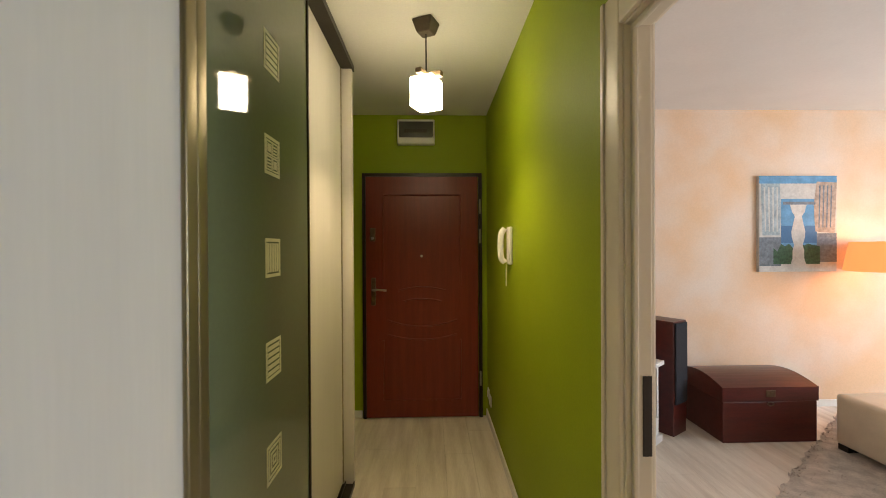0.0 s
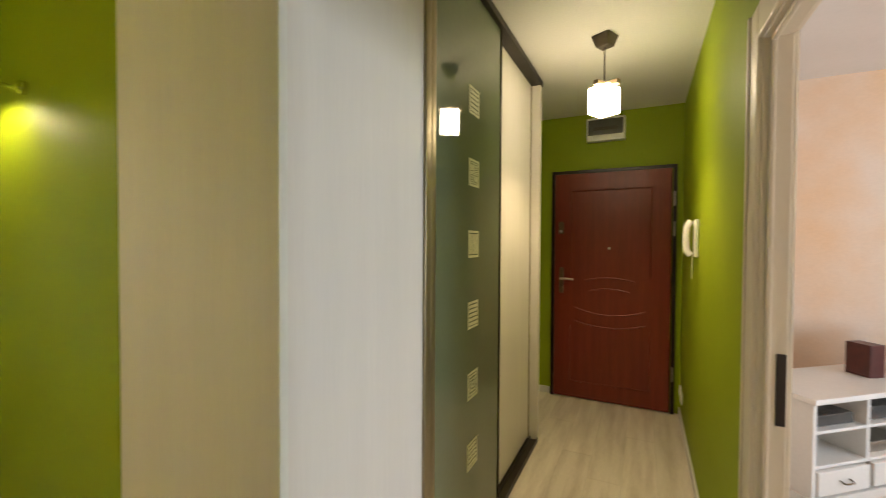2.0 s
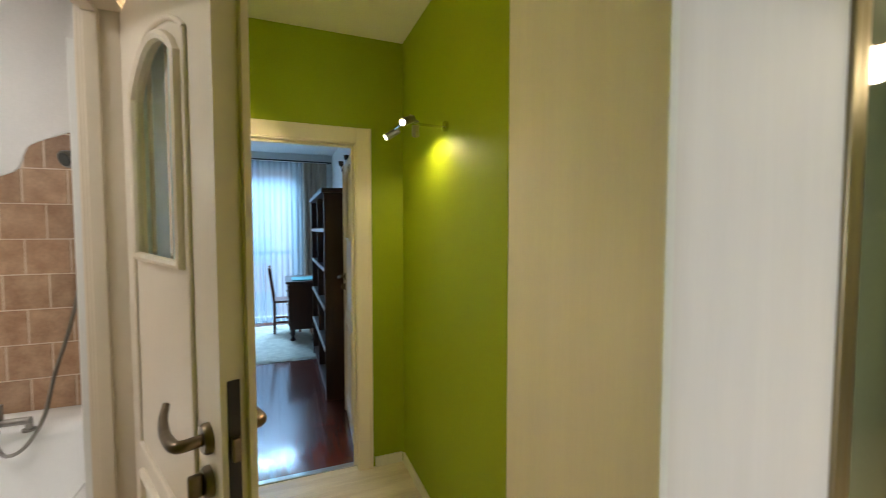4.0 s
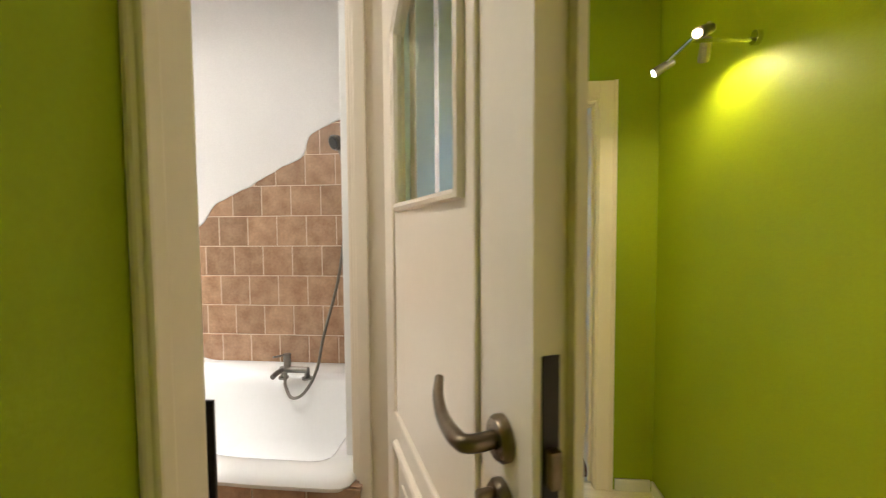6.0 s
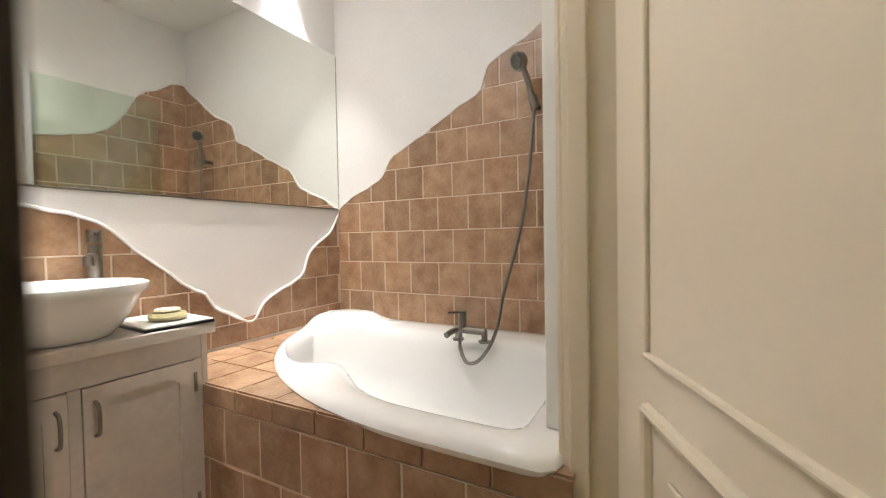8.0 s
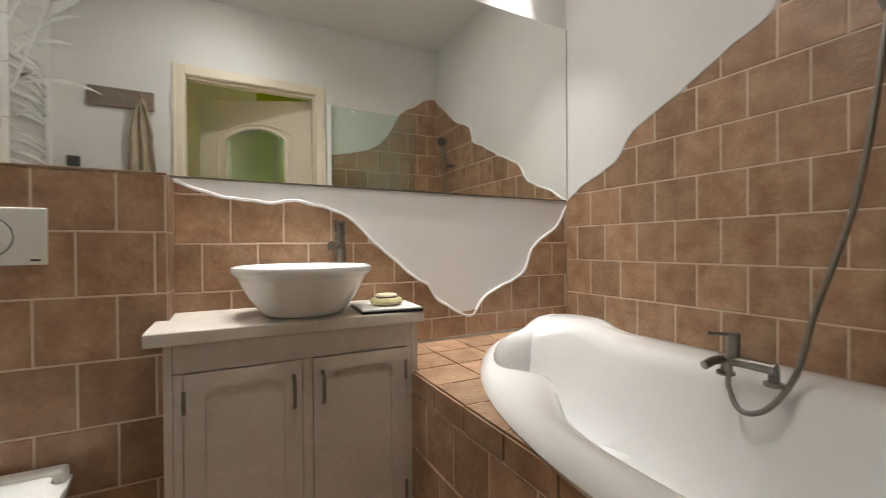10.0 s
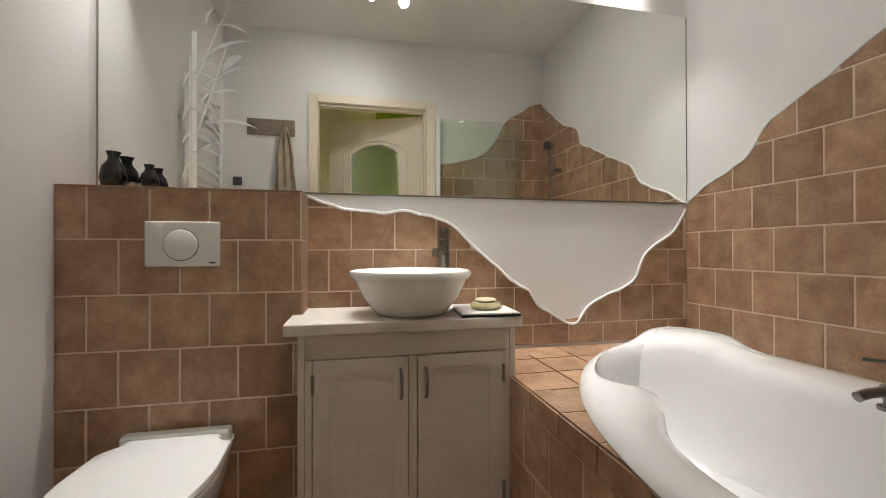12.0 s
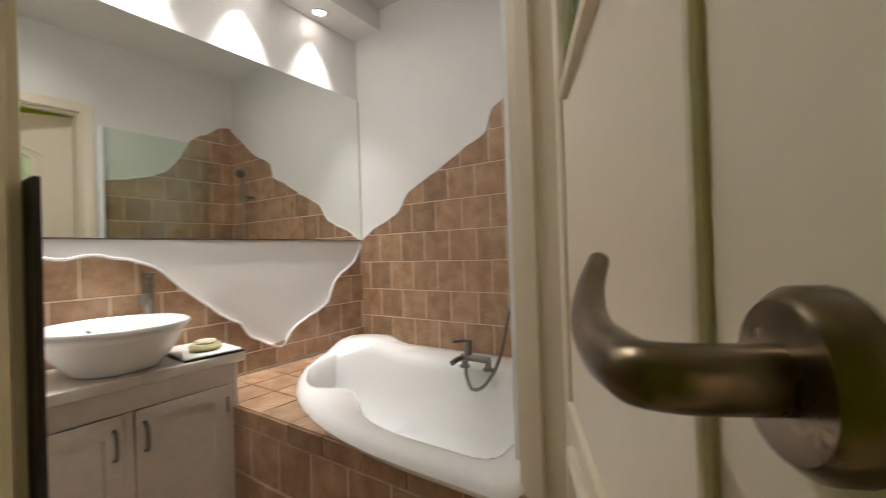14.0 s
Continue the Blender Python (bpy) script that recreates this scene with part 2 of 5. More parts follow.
SCREENGLASS = clear("screen_glass", (0.92, 0.96, 0.92), thin=0.93)
DOORGLASS = clear("door_glass", (0.80, 0.92, 0.95), rough=0.02, ior=1.3, frost=0.45)
SHADE = glow("lit_glass_shade", (1.0, 0.83, 0.56), 27.0)
BULB = glow("lit_bulb", (1.0, 0.90, 0.72), 25.0)
BULBCOOL = glow("lit_halogen", (1.0, 0.93, 0.86), 30.0)
ORANGE = glow("lit_fabric_shade", (1.0, 0.37, 0.11), 0.8)
SHEER = sheer("sheer_curtain", (0.64, 0.82, 0.96), 0.66)
DRAPE = mat("beige_drape", (0.42, 0.34, 0.26), 0.9, vary=0.1, stretch=(6, 6, 0.3))
TEAL = mat("teal_card", (0.05, 0.42, 0.46), 0.5)
FACADE = mat("pink_render", (0.62, 0.45, 0.38), 0.9, vary=0.06)
ROOF = mat("slate_roof", (0.28, 0.30, 0.34), 0.8, vary=0.12, fine=20)
DARKPANE = mat("far_window", (0.42, 0.50, 0.58), 0.15)
GROUND = mat("street", (0.30, 0.30, 0.29), 0.9)
SKYBLUE = mat("painted_sky", (0.13, 0.34, 0.58), 0.7, vary=0.12, scale=12)
SEA = mat("painted_sea", (0.06, 0.18, 0.36), 0.7)
LEAFPAINT = mat("painted_foliage", (0.05, 0.14, 0.07), 0.7, vary=0.3, scale=40)
PALEPAINT = mat("painted_stone", (0.60, 0.60, 0.56), 0.7, vary=0.1, scale=20)
CLOTHBLUE = mat("painted_towel", (0.40, 0.50, 0.54), 0.7, vary=0.2, scale=18)
CLOTHTAN = mat("painted_tan_towel", (0.50, 0.40, 0.32), 0.7, vary=0.2, scale=18)
SHADEPAINT = mat("painted_shadow", (0.20, 0.24, 0.28), 0.7, vary=0.2, scale=25)
DARKSHADE = mat("dark_lampshade", (0.03, 0.02, 0.016), 0.9)
BEDCLOTH = mat("rose_bedspread", (0.34, 0.24, 0.22), 0.9, vary=0.15, scale=15, fine=120, bump=0.3)


# ---- large structure ----
XE, YN, YA, XW, YB = 0.86, 3.63, 0.356, -1.92, -0.757
HC, BC, LC, SC = 2.556, 2.60, 2.64, 2.62


def wall(name, axis, t0, t1, a0, a1, z0, z1, material, label, holes=()):
    """A straight wall with thickness t0..t1 and openings (from, to, sill, head)."""
    bm = bmesh.new()

    def put(p, q, r, s):
        if q - p > 1e-4 and s - r > 1e-4:
            if axis == "x":
                add_box(bm, p, q, t0, t1, r, s)
            else:
                add_box(bm, t0, t1, p, q, r, s)
    at = a0
    for b0, b1, c0, c1 in sorted(holes):
        put(at, b0, z0, z1)
        put(b0, b1, z0, c0)
        put(b0, b1, c1, z1)
        at = b1
    put(at, a1, z0, z1)
    return solid(name, bm, material, label, "wall", "structure")


BD = (-1.018, -0.177, 0.0, 2.10)   # bathroom door opening
SD = (-0.66, 0.085, 0.0, 1.96)   # study door opening
LD = (0.365, 1.157, 0.0, 1.99)    # living room opening
wall("wall_hall_east", "y", XE, 0.89, -1.0, YN + 0.12, 0, 2.7, GREEN, "lime green painted hall wall", [LD])
wall("wall_living_west", "y", 0.89, 0.92, -1.0, 3.71, 0, 2.7, PEACH, "peach sponged living room wall", [LD])
wall("wall_hall_north", "x", YN, YN + 0.12, -0.80, XE, 0, 2.7, GREEN, "lime green wall around the entrance door")
wall("wall_nook_west", "y", -0.80, -0.68, YA + 0.002, YN, 0, 2.7, GREEN, "lime green wall beside the wardrobe end")
wall("wall_alcove_north", "x", YA, YA + 0.08, -2.1, -0.682, 0, 2.7, GREEN, "lime green alcove wall with the spotlight")
wall("wall_hall_west", "y", -1.96, XW, YB, YA, 0, 2.7, GREEN, "lime green wall around the study door", [SD])
wall("wall_study_east", "y", -2.0, -1.96, YB, YA, 0, 2.7, WHITE, "white study side of the hall wall", [SD])
wall("wall_bath_hall", "x", -0.805, YB, -1.996, XE, 0, 2.7, GREEN, "lime green wall around the bathroom door", [BD])
wall("wall_bath_north", "x", -0.865, -0.805, -1.995, 0.45, 0, 2.7, WHITE, "white bathroom wall with the door", [BD])
wall("wall_bath_west", "y", -2.10, -1.995, -2.45, -0.805, 0, 2.7, WHITE, "white bathroom wall above the bathtub")
wall("wall_bath_south", "x", -2.50, -2.375, -1.995, 0.45, 0, 2.7, WHITE, "white bathroom wall behind mirror and vanity")
wall("wall_bath_east", "y", 0.45, 0.55, -2.50, -0.806, 0, 2.7, WHITE, "white bathroom wall beside the toilet")
wall("wall_living_north", "x", 3.71, 3.83, 0.92, 6.1, 0, 2.75, PEACH, "peach sponge-painted living room wall")
wall("wall_living_south", "x", -1.12, -1.0, 0.86, 6.1, 0, 2.75, PEACH, "peach living room end wall")
wall("wall_living_east", "y", 6.0, 6.12, -1.0, 3.71, 0, 2.75, PEACH, "peach living room window wall", [(0.1, 2.3, 0.6, 2.2)])
wall("wall_study_north", "x", 0.438, 0.52, -6.4, -2.02, 0, 2.7, WHITE, "white study wall behind the bookcase")
wall("wall_study_south", "x", -2.75, -2.65, -6.4, -2.1, 0, 2.7, WHITE, "white study end wall")
wall("wall_study_inner", "y", -2.2, -2.1, -2.65, -0.83, 0, 2.7, WHITE, "white study wall towards the bathroom")
wall("wall_study_west", "y", -6.45, -6.3, -2.65, 0.438, 0, 2.7, WHITE, "white study window wall", [(-1.85, -0.12, 0.02, 2.42)])
for nm, x0, x1, y0, y1, z, mt, lb in (
        ("ceiling_hall", -1.99, 0.90, -0.79, 3.70, HC, CEIL, "plain off-white hall ceiling"),
        ("ceiling_bath", -2.05, 0.50, -2.45, -0.81, BC, CEIL, "plain white bathroom ceiling"),
        ("ceiling_living", 0.95, 6.06, -1.06, 3.78, LC, LIVCEIL, "plain white living room ceiling"),
        ("ceiling_study", -6.42, -1.991, -2.70, 0.48, SC, CEIL, "plain white study ceiling")):
    solid(nm, bm_box(x0, x1, y0, y1, z, z + 0.12), mt, lb, "ceiling", "structure")

# bulkhead over the mirror
SOF, SOFY = 2.47, -2.16
solid("bulkhead", bm_box(-1.994, 0.449, -2.374, SOFY, SOF, BC + 0.01), WHITE, "white boxed bulkhead over the bathroom mirror", "trim", "structure")


def door_frame(name, axis, hole, d0, d1, label, w=0.085, proud=0.016, stops=True):
    """Jamb lining and casings of an opening through a wall between d0 and d1."""
    a0, a1, _, zt = hole
    mid = ((a0 + a1) / 2, (d0 + d1) / 2, 0) if axis == "x" else ((d0 + d1) / 2, (a0 + a1) / 2, 0)
    fr = thing(name, mid, label, "door frame", kind="structure")

    def put(nm, p, q, r, s, t, u, bev=0.004):
        bm = bm_box(p, q, t, u, r, s, bev) if axis == "x" else bm_box(t, u, p, q, r, s, bev)
        part(nm, bm, CREAM, fr)
    g = 0.018
    put("jamb", a0 - 0.001, a0 + g, 0, zt, d0 - 0.004, d1 + 0.004)
    put("jamb", a1 - g, a1 + 0.001, 0, zt, d0 - 0.004, d1 + 0.004)
    put("head_jamb", a0 + g, a1 - g, zt - g, zt + 0.001, d0 - 0.004, d1 + 0.004)
    md = (d0 + d1) / 2
    if stops:
        put("door_stop", a1 - g - 0.014, a1 - g, 0, zt - g, d0 + 0.01, md - 0.006)
    put("door_stop", a0 + g, a0 + g + 0.014, 0, zt - g, d0 + 0.01, md - 0.006)
    put("door_stop", a0 + g + 0.014, a1 - g - 0.014, zt - g - 0.014, zt - g, d0 + 0.01, md - 0.006)
    for e0, e1 in ((d0 - proud, d0 - 0.0005), (d1 + 0.0005, d1 + proud)):
        put("casing", a0 - w + 0.012, a0 + 0.012, 0, zt + w - 0.012, e0, e1, 0.006)
        put("casing", a1 - 0.012, a1 + w - 0.012, 0, zt + w - 0.012, e0, e1, 0.006)
        put("head_casing", a0 + 0.012, a1 - 0.012, zt - 0.012, zt + w - 0.012, e0, e1, 0.006)
        out = e0 - 0.006 if e0 < d0 else e1 - 0.002
        put("outer_bead", a0 - w + 0.012, a0 - w + 0.030, 0, zt + w - 0.012, out, out + 0.008, 0.003)
        put("outer_bead", a1 + w - 0.030, a1 + w - 0.012, 0, zt + w - 0.012, out, out + 0.008, 0.003)
    return fr


f_bath = door_frame("door_1", "x", BD, -0.865, YB, "cream painted bathroom door frame", 0.064, 0.016, stops=False)
f_study = door_frame("door_2", "y", SD, -2.0, XW, "cream painted study door frame")
f_living = door_frame("door_3", "y", LD, XE, 0.92, "cream painted living room door frame without a leaf", 0.095)
# strike plates
part("strike_plate", bm_box(-0.1985, -0.1952, -0.760, -0.7405, 0.945, 1.165, 0.001), BLACKWOOD, f_bath, "dark bronze strike plate")
part("strike_plate", bm_box(0.898, 0.920, 1.1355, 1.1388, 0.93, 1.125, 0.001), BLACKWOOD, f_living, "dark bronze strike plate")

# baseboards
def baseboard(x0, x1, y0, y1, h=0.062, m=PLASTIC):
    solid("baseboard", bm_box(x0, x1, y0, y1, 0, h, 0.004), m, "low white baseboard along the wall", "baseboard", "structure")


baseboard(XE - 0.013, XE - 0.001, 1.245, YN - 0.002)
baseboard(XE - 0.013, XE - 0.001, -0.74, 0.278)
baseboard(XW + 0.001, XW + 0.013, 0.171, YA - 0.014)
baseboard(XW + 0.014, -0.69, YA - 0.013, YA - 0.001)
baseboard(-0.110, XE - 0.014, YB + 0.001, YB + 0.013)
baseboard(-0.67, -0.20, YN - 0.013, YN - 0.001)
baseboard(0.982, 5.99, 3.698, 3.709)
baseboard(-6.28, -2.05, 0.425, 0.437)

# floors: slabs, with the planks and tiles laid later
floor_hall = solid("floor_hall", bm_box(-2.0, 0.92, -0.80, 3.70, -0.10, -0.012), GAP, "whitewashed oak laminate hall floor", "floor", "structure")
floor_living = solid("floor_living", bm_box(0.921, 6.05, -1.0, 3.78, -0.10, -0.012), GAP, "whitewashed oak laminate living room floor", "floor", "structure")
floor_study = solid("floor_study", bm_box(-6.4, -2.001, -2.7, 0.46, -0.10, -0.012), BLACKWOOD, "glossy red-brown laminate study floor", "floor", "structure")
floor_bath = solid("floor_bath", bm_box(-2.0, 0.5, -2.45, -0.801, -0.10, 0.0), TILE, "brown tiled bathroom floor", "floor", "structure")
solid("threshold", bm_box(-2.005, -1.965, SD[0], SD[1], -0.005, 0.008, 0.003), STEEL, "thin metal threshold strip at the study door", "trim", "structure")

# street and house across from the study window
solid("ground", bm_box(-140, 90, -110, 110, -7.2, -7.0), GROUND, "grey street far below the window", "ground", "structure")
house = thing("apartment_house", (-26, -2, -7.0), "pink rendered apartment house with a grey roof", "building")
part("wall", bm_box(-30, -24, -16, 12, -7.0, 4.2), FACADE, house)
rb = bmesh.new()
prof = [(-23.6, 4.2), (-27, 6.9), (-30.4, 4.2)]
rv0 = [rb.verts.new((x, -16.3, z)) for x, z in prof]
rv1 = [rb.verts.new((x, 12.3, z)) for x, z in prof]
rb.faces.new(rv0), rb.faces.new(rv1[::-1])
for i in range(3):
    rb.faces.new((rv0[i], rv0[(i + 1) % 3], rv1[(i + 1) % 3], rv1[i]))
part("roof", rb, ROOF, house)
for fz in (-3.4, -0.4, 2.2):
    for wy in range(-14, 11, 3):
        win = part("window", bm_box(-24.02, -23.93, wy, wy + 1.3, fz, fz + 1.5, 0.02), OFFWHITE, house)
        part("pane", bm_box(-23.935, -23.92, wy + 0.1, wy + 1.2, fz + 0.1, fz + 1.4), DARKPANE, win)

# ---- hall things ----
def wardrobe():
    w = thing("sliding_wardrobe", (-0.38, 1.52, 0), "pale melamine wardrobe with three sliding doors, one green glass", "wardrobe")
    part("side_panel", bm_box(-0.679, -0.088, YA + 0.0005, YA + 0.020, 0, 2.549, 0.001), MELAMINE, w)
    part("edge_strip", bm_box(-0.0895, -0.084, YA - 0.0015, YA + 0.021, 0, 2.549, 0.001), PLASTIC, w, "white edging strip")
    part("side_panel", bm_box(-0.679, -0.088, 2.640, 2.685, 0, 2.549, 0.001), MELAMINE, w)
    part("back_panel", bm_box(-0.6785, -0.664, YA + 0.021, 2.639, 0.01, 2.54), MELAMINE, w)
    part("top_rail", bm_box(-0.20, -0.080, YA + 0.021, 2.690, 2.515, 2.552, 0.003), DARKPROFILE, w, "dark brown metal top rail")
    bot = bmesh.new()
    add_box(bot, -0.20, -0.082, YA + 0.021, 2.639, 0.0, 0.012)
    for xx in (-0.195, -0.140, -0.088):
        add_box(bot, xx, xx + 0.006, YA + 0.021, 2.639, 0.012, 0.030)
    part("bottom_rail", bot, DARKPROFILE, w, "dark brown metal bottom rail")

    def handle_profile(d, y0, y1, x):
        part("handle_profile", bm_box(x - 0.028, x + 0.004, y0, y1, 0.03, 2.514, 0.007, 3), PROFILE, d, "bronze anodised handle profile", smooth=True)
    d = part("sliding_door", bm_box(-0.112, -0.094, YA + 0.022, 0.968, 0.03, 2.514, 0.001), MELAMINE, w)
    handle_profile(d, 0.968, 1.012, -0.088)
    g = part("sliding_door", bm_box(-0.118, -0.104, 1.055, 1.805, 0.03, 2.514, 0.001), BACKGLASS, w, "grey-green lacquered glass door")
    handle_profile(g, 1.013, 1.055, -0.092)
    part("handle_profile", bm_box(-0.120, -0.098, 1.805, 1.820, 0.03, 2.514, 0.003), DARKPROFILE, g)
    b = part("sliding_door", bm_box(-0.166, -0.150, 1.790, 2.620, 0.03, 2.514, 0.001), MELAMINE, w)
    part("handle_profile", bm_box(-0.168, -0.146, 2.620, 2.639, 0.03, 2.514, 0.004), PROFILE, b)
    for k in range(6):
        z1 = 2.095 - 0.313 * k
        z0, y0, y1 = z1 - 0.119, 1.390, 1.508
        bm = bmesh.new()
        x0, x1 = -0.1042, -0.1030
        add_frame(bm, "y", y0, y1, z0, z1, x0, x1, 0.010)
        if k in (0, 3, 5):
            for i in range(5):
                add_box(bm, x0, x1, y0 + 0.015, y1 - 0.015, z0 + 0.014 + i * 0.0190, z0 + 0.027 + i * 0.0190)
        elif k == 1:
            for i in range(2):
                for j in range(2):
                    a, c = y0 + 0.013 + 0.047 * i, z0 + 0.013 + 0.047 * j
                    add_frame(bm, "y", a, a + 0.044, c, c + 0.045, x0, x1, 0.005)
                    if (i + j) % 2 == 0:
                        for s in range(3):
                            add_box(bm, x0, x1, a + 0.009, a + 0.035, c + 0.009 + s * 0.010, c + 0.014 + s * 0.010)
                    else:
                        add_box(bm, x0, x1, a + 0.010, a + 0.034, c + 0.010, c + 0.035)
        elif k == 2:
            for i in range(5):
                add_box(bm, x0, x1, y0 + 0.013 + i * 0.0190, y0 + 0.027 + i * 0.0190, z0 + 0.015, z1 - 0.015)
        else:
            for i in range(1, 4):
                add_frame(bm, "y", y0 + 0.015 * i, y1 - 0.015 * i, z0 + 0.015 * i, z1 - 0.015 * i, x0, x1, 0.008)
        part("decal", bm, DECAL, g, "pale frosted geometric square")
    return w


wardrobe()


def entrance_door():
    d = thing("entrance_door", (0.31, 3.60, 0), "red-brown wood-film entrance door in a dark frame, closed", "door")
    x0, x1, zt, y = -0.19, 0.815, 2.06, 3.60
    fr = bmesh.new()
    add_box(fr, x0, x0 + 0.028, y - 0.002, YN + 0.02, 0, zt)
    add_box(fr, x1 - 0.028, x1, y - 0.002, YN + 0.02, 0, zt)
    add_box(fr, x0 + 0.028, x1 - 0.028, y - 0.002, YN + 0.02, zt - 0.028, zt)
    part("door_frame", fr, BLACKWOOD, d, "near-black metal frame")
    leaf = part("door_leaf", bm_box(x0 + 0.030, x1 - 0.036, y - 0.010, YN + 0.01, 0.012, zt - 0.030, 0.004), DOORRED, d)

    def bead(pts, r=0.0065):
        part("moulding", tube(pts, r, 8), DOORRED, leaf, smooth=True)
    yy = y - 0.0105
    bead([(-0.015, yy, 1.12), (-0.015, yy, 1.876)]), bead([(0.630, yy, 1.12), (0.630, yy, 1.876)]), bead([(-0.015, yy, 1.876), (0.630, yy, 1.876)])
    bead([(-0.015, yy, 0.16), (-0.015, yy, 0.66)]), bead([(0.630, yy, 0.16), (0.630, yy, 0.66)]), bead([(-0.015, yy, 0.16), (0.630, yy, 0.16)])

    def arc(w, z, rise):
        bead([(0.3075 + w * (i / 12 - 1) , yy, z + rise * (1 - (i / 12 - 1) ** 2)) for i in range(25)])
    arc(0.20, 1.075, 0.030), arc(0.16, 0.985, 0.022), arc(0.29, 0.83, -0.055), arc(0.29, 0.71, -0.045)
    plate = part("handle_plate", bm_box(-0.115, -0.078, y - 0.018, y - 0.010, 0.955, 1.185, 0.008), BRONZE, d, "antique bronze long plate", smooth=True)
    part("lever", tube(smooth_path([(-0.097, y - 0.02, 1.085), (-0.097, y - 0.055, 1.085), (-0.05, y - 0.060, 1.088), (0.015, y - 0.055, 1.082)]), 0.009, 10), STEEL, plate, smooth=True)
    lock = part("lock_plate", bm_box(-0.125, -0.080, y - 0.020, y - 0.010, 1.49, 1.60, 0.006), BRONZE, d, "bronze upper lock plate", smooth=True)
    part("lock_knob", tube([(-0.102, y - 0.02, 1.515), (-0.102, y - 0.040, 1.515)], 0.012, 12), STEEL, lock, smooth=True)
    part("peephole", tube([(0.305, y - 0.009, 1.365), (0.305, y - 0.016, 1.365)], 0.011, 14), STEEL, d, "small steel peephole", smooth=True)
    for hz in (1.78, 1.53, 0.33):
        part("hinge", tube([(x1 - 0.018, y - 0.008, hz - 0.06), (x1 - 0.018, y - 0.008, hz + 0.06)], 0.008, 10), STEEL, d, "steel hinge", smooth=True)


entrance_door()


def fuse_box():
    f = thing("fuse_box", (0.265, YN, 2.297), "white fuse box with a dark window above the door", "fuse box")
    x0, x1, z0, z1, y = 0.11, 0.42, 2.297, 2.50, 3.555
    part("housing", bm_box(x0, x1, y, YN, z0, z1, 0.012, 3), PLASTIC, f, smooth=True)
    lid = part("lid", bm_box(x0 + 0.014, x1 - 0.014, y - 0.012, y - 0.001, z0 + 0.050, z1 - 0.022, 0.006), GREYPLASTIC, f, "smoky transparent lid", smooth=True)
    for i in range(11):
        part("breaker", bm_box(x0 + 0.06 + i * 0.017, x0 + 0.074 + i * 0.017, y - 0.016, y - 0.0125, z0 + 0.085, z0 + 0.115), DARKPROFILE, lid)
    part("label_strip", bm_box(x1 - 0.11, x1 - 0.03, y - 0.004, y - 0.0005, z0 + 0.022, z0 + 0.036), OFFWHITE, f)


fuse_box()


def pendant():
    cx, cy = 0.367, 2.188
    p = thing("pendant_lamp", (cx, cy, HC), "lit white glass cube pendant lamp with wooden trim", "lamp")
    cap = bm_box(-0.052, 0.052, -0.052, 0.052, -0.065, 0.0, 0.008)
    for v in cap.verts:
        k = 1 - 0.35 * max(0, -v.co.z - 0.02) / 0.045
        v.co.x, v.co.y = v.co.x * k, v.co.y * k
    bmesh.ops.rotate(cap, verts=cap.verts, matrix=Matrix.Rotation(radians(-26), 3, "Z"))
    part("ceiling_cap", cap, mat("dark_oak_cap", (0.10, 0.075, 0.05), 0.5), p, "dark wooden ceiling cap", local=True)
    part("cord", tube([(0, 0, -0.06), (0, 0, -0.262)], 0.0035, 8), BLACKWOOD, p, local=True, smooth=True)
    for a in (-26, 64):
        bar = bm_box(-0.085, 0.085, -0.016, 0.016, -0.285 + (0.002 if a > 0 else 0), -0.260, 0.003)
        bmesh.ops.rotate(bar, verts=bar.verts, matrix=Matrix.Rotation(radians(a), 3, "Z"))
        part("wood_bar", bar, mat("oak_bar", (0.22, 0.155, 0.085), 0.5), p, "oak cross bar", local=True)
    sh = bm_box(-0.061, 0.061, -0.061, 0.061, -0.430, -0.286, 0.008, 3)
    bmesh.ops.rotate(sh, verts=sh.verts, matrix=Matrix.Rotation(radians(-26), 3, "Z"))
    part("shade", sh, SHADE, p, "glowing white glass cube", local=True, smooth=True)
    lamp("pendant_bulb", "SPOT", look((cx, cy, HC - 0.436), (cx, cy, 0)), 43, (1.0, 0.76, 0.45), spot=138, blend=0.7, radius=0.04)


pendant()


def intercom():
    p = thing("intercom_phone", (XE, 2.56, 1.335), "white intercom handset hung on the green wall", "intercom")
    part("base_plate", bm_box(XE - 0.022, XE - 0.0005, 2.517, 2.605, 1.335, 1.556, 0.008, 3), PLASTIC, p, smooth=True)
    h = bmesh.new()
    tube(smooth_path([(XE - 0.035, 2.59, 1.345), (XE - 0.055, 2.59, 1.375), (XE - 0.060, 2.59, 1.445), (XE - 0.055, 2.59, 1.515), (XE - 0.035, 2.59, 1.548)]), 0.018, 12, h, None)
    part("handset", h, PLASTIC, p, "curved white handset", smooth=True)
    part("tag", bm_box(XE - 0.030, XE - 0.026, 2.575, 2.592, 1.205, 1.300, 0.0015), PLASTIC, p, "small white tag on a cord")
    part("cord", tube([(XE - 0.028, 2.583, 1.296), (XE - 0.028, 2.583, 1.340)], 0.002, 6), PLASTIC, p)


intercom()


def wall_socket(y, z):
    s = thing("wall_socket", (XE, y, z - 0.04), "white wall socket low on the green wall", "socket", "hall sockets")
    part("plate", bm_box(XE - 0.010, XE - 0.0005, y - 0.041, y + 0.041, z - 0.041, z + 0.041, 0.004), PLASTIC, s, smooth=True)
    part("insert", tube([(XE - 0.0155, y, z), (XE - 0.009, y, z)], 0.028, 20), PLASTIC, s, smooth=True)


wall_socket(3.52, 0.225)
wall_socket(3.42, 0.205)


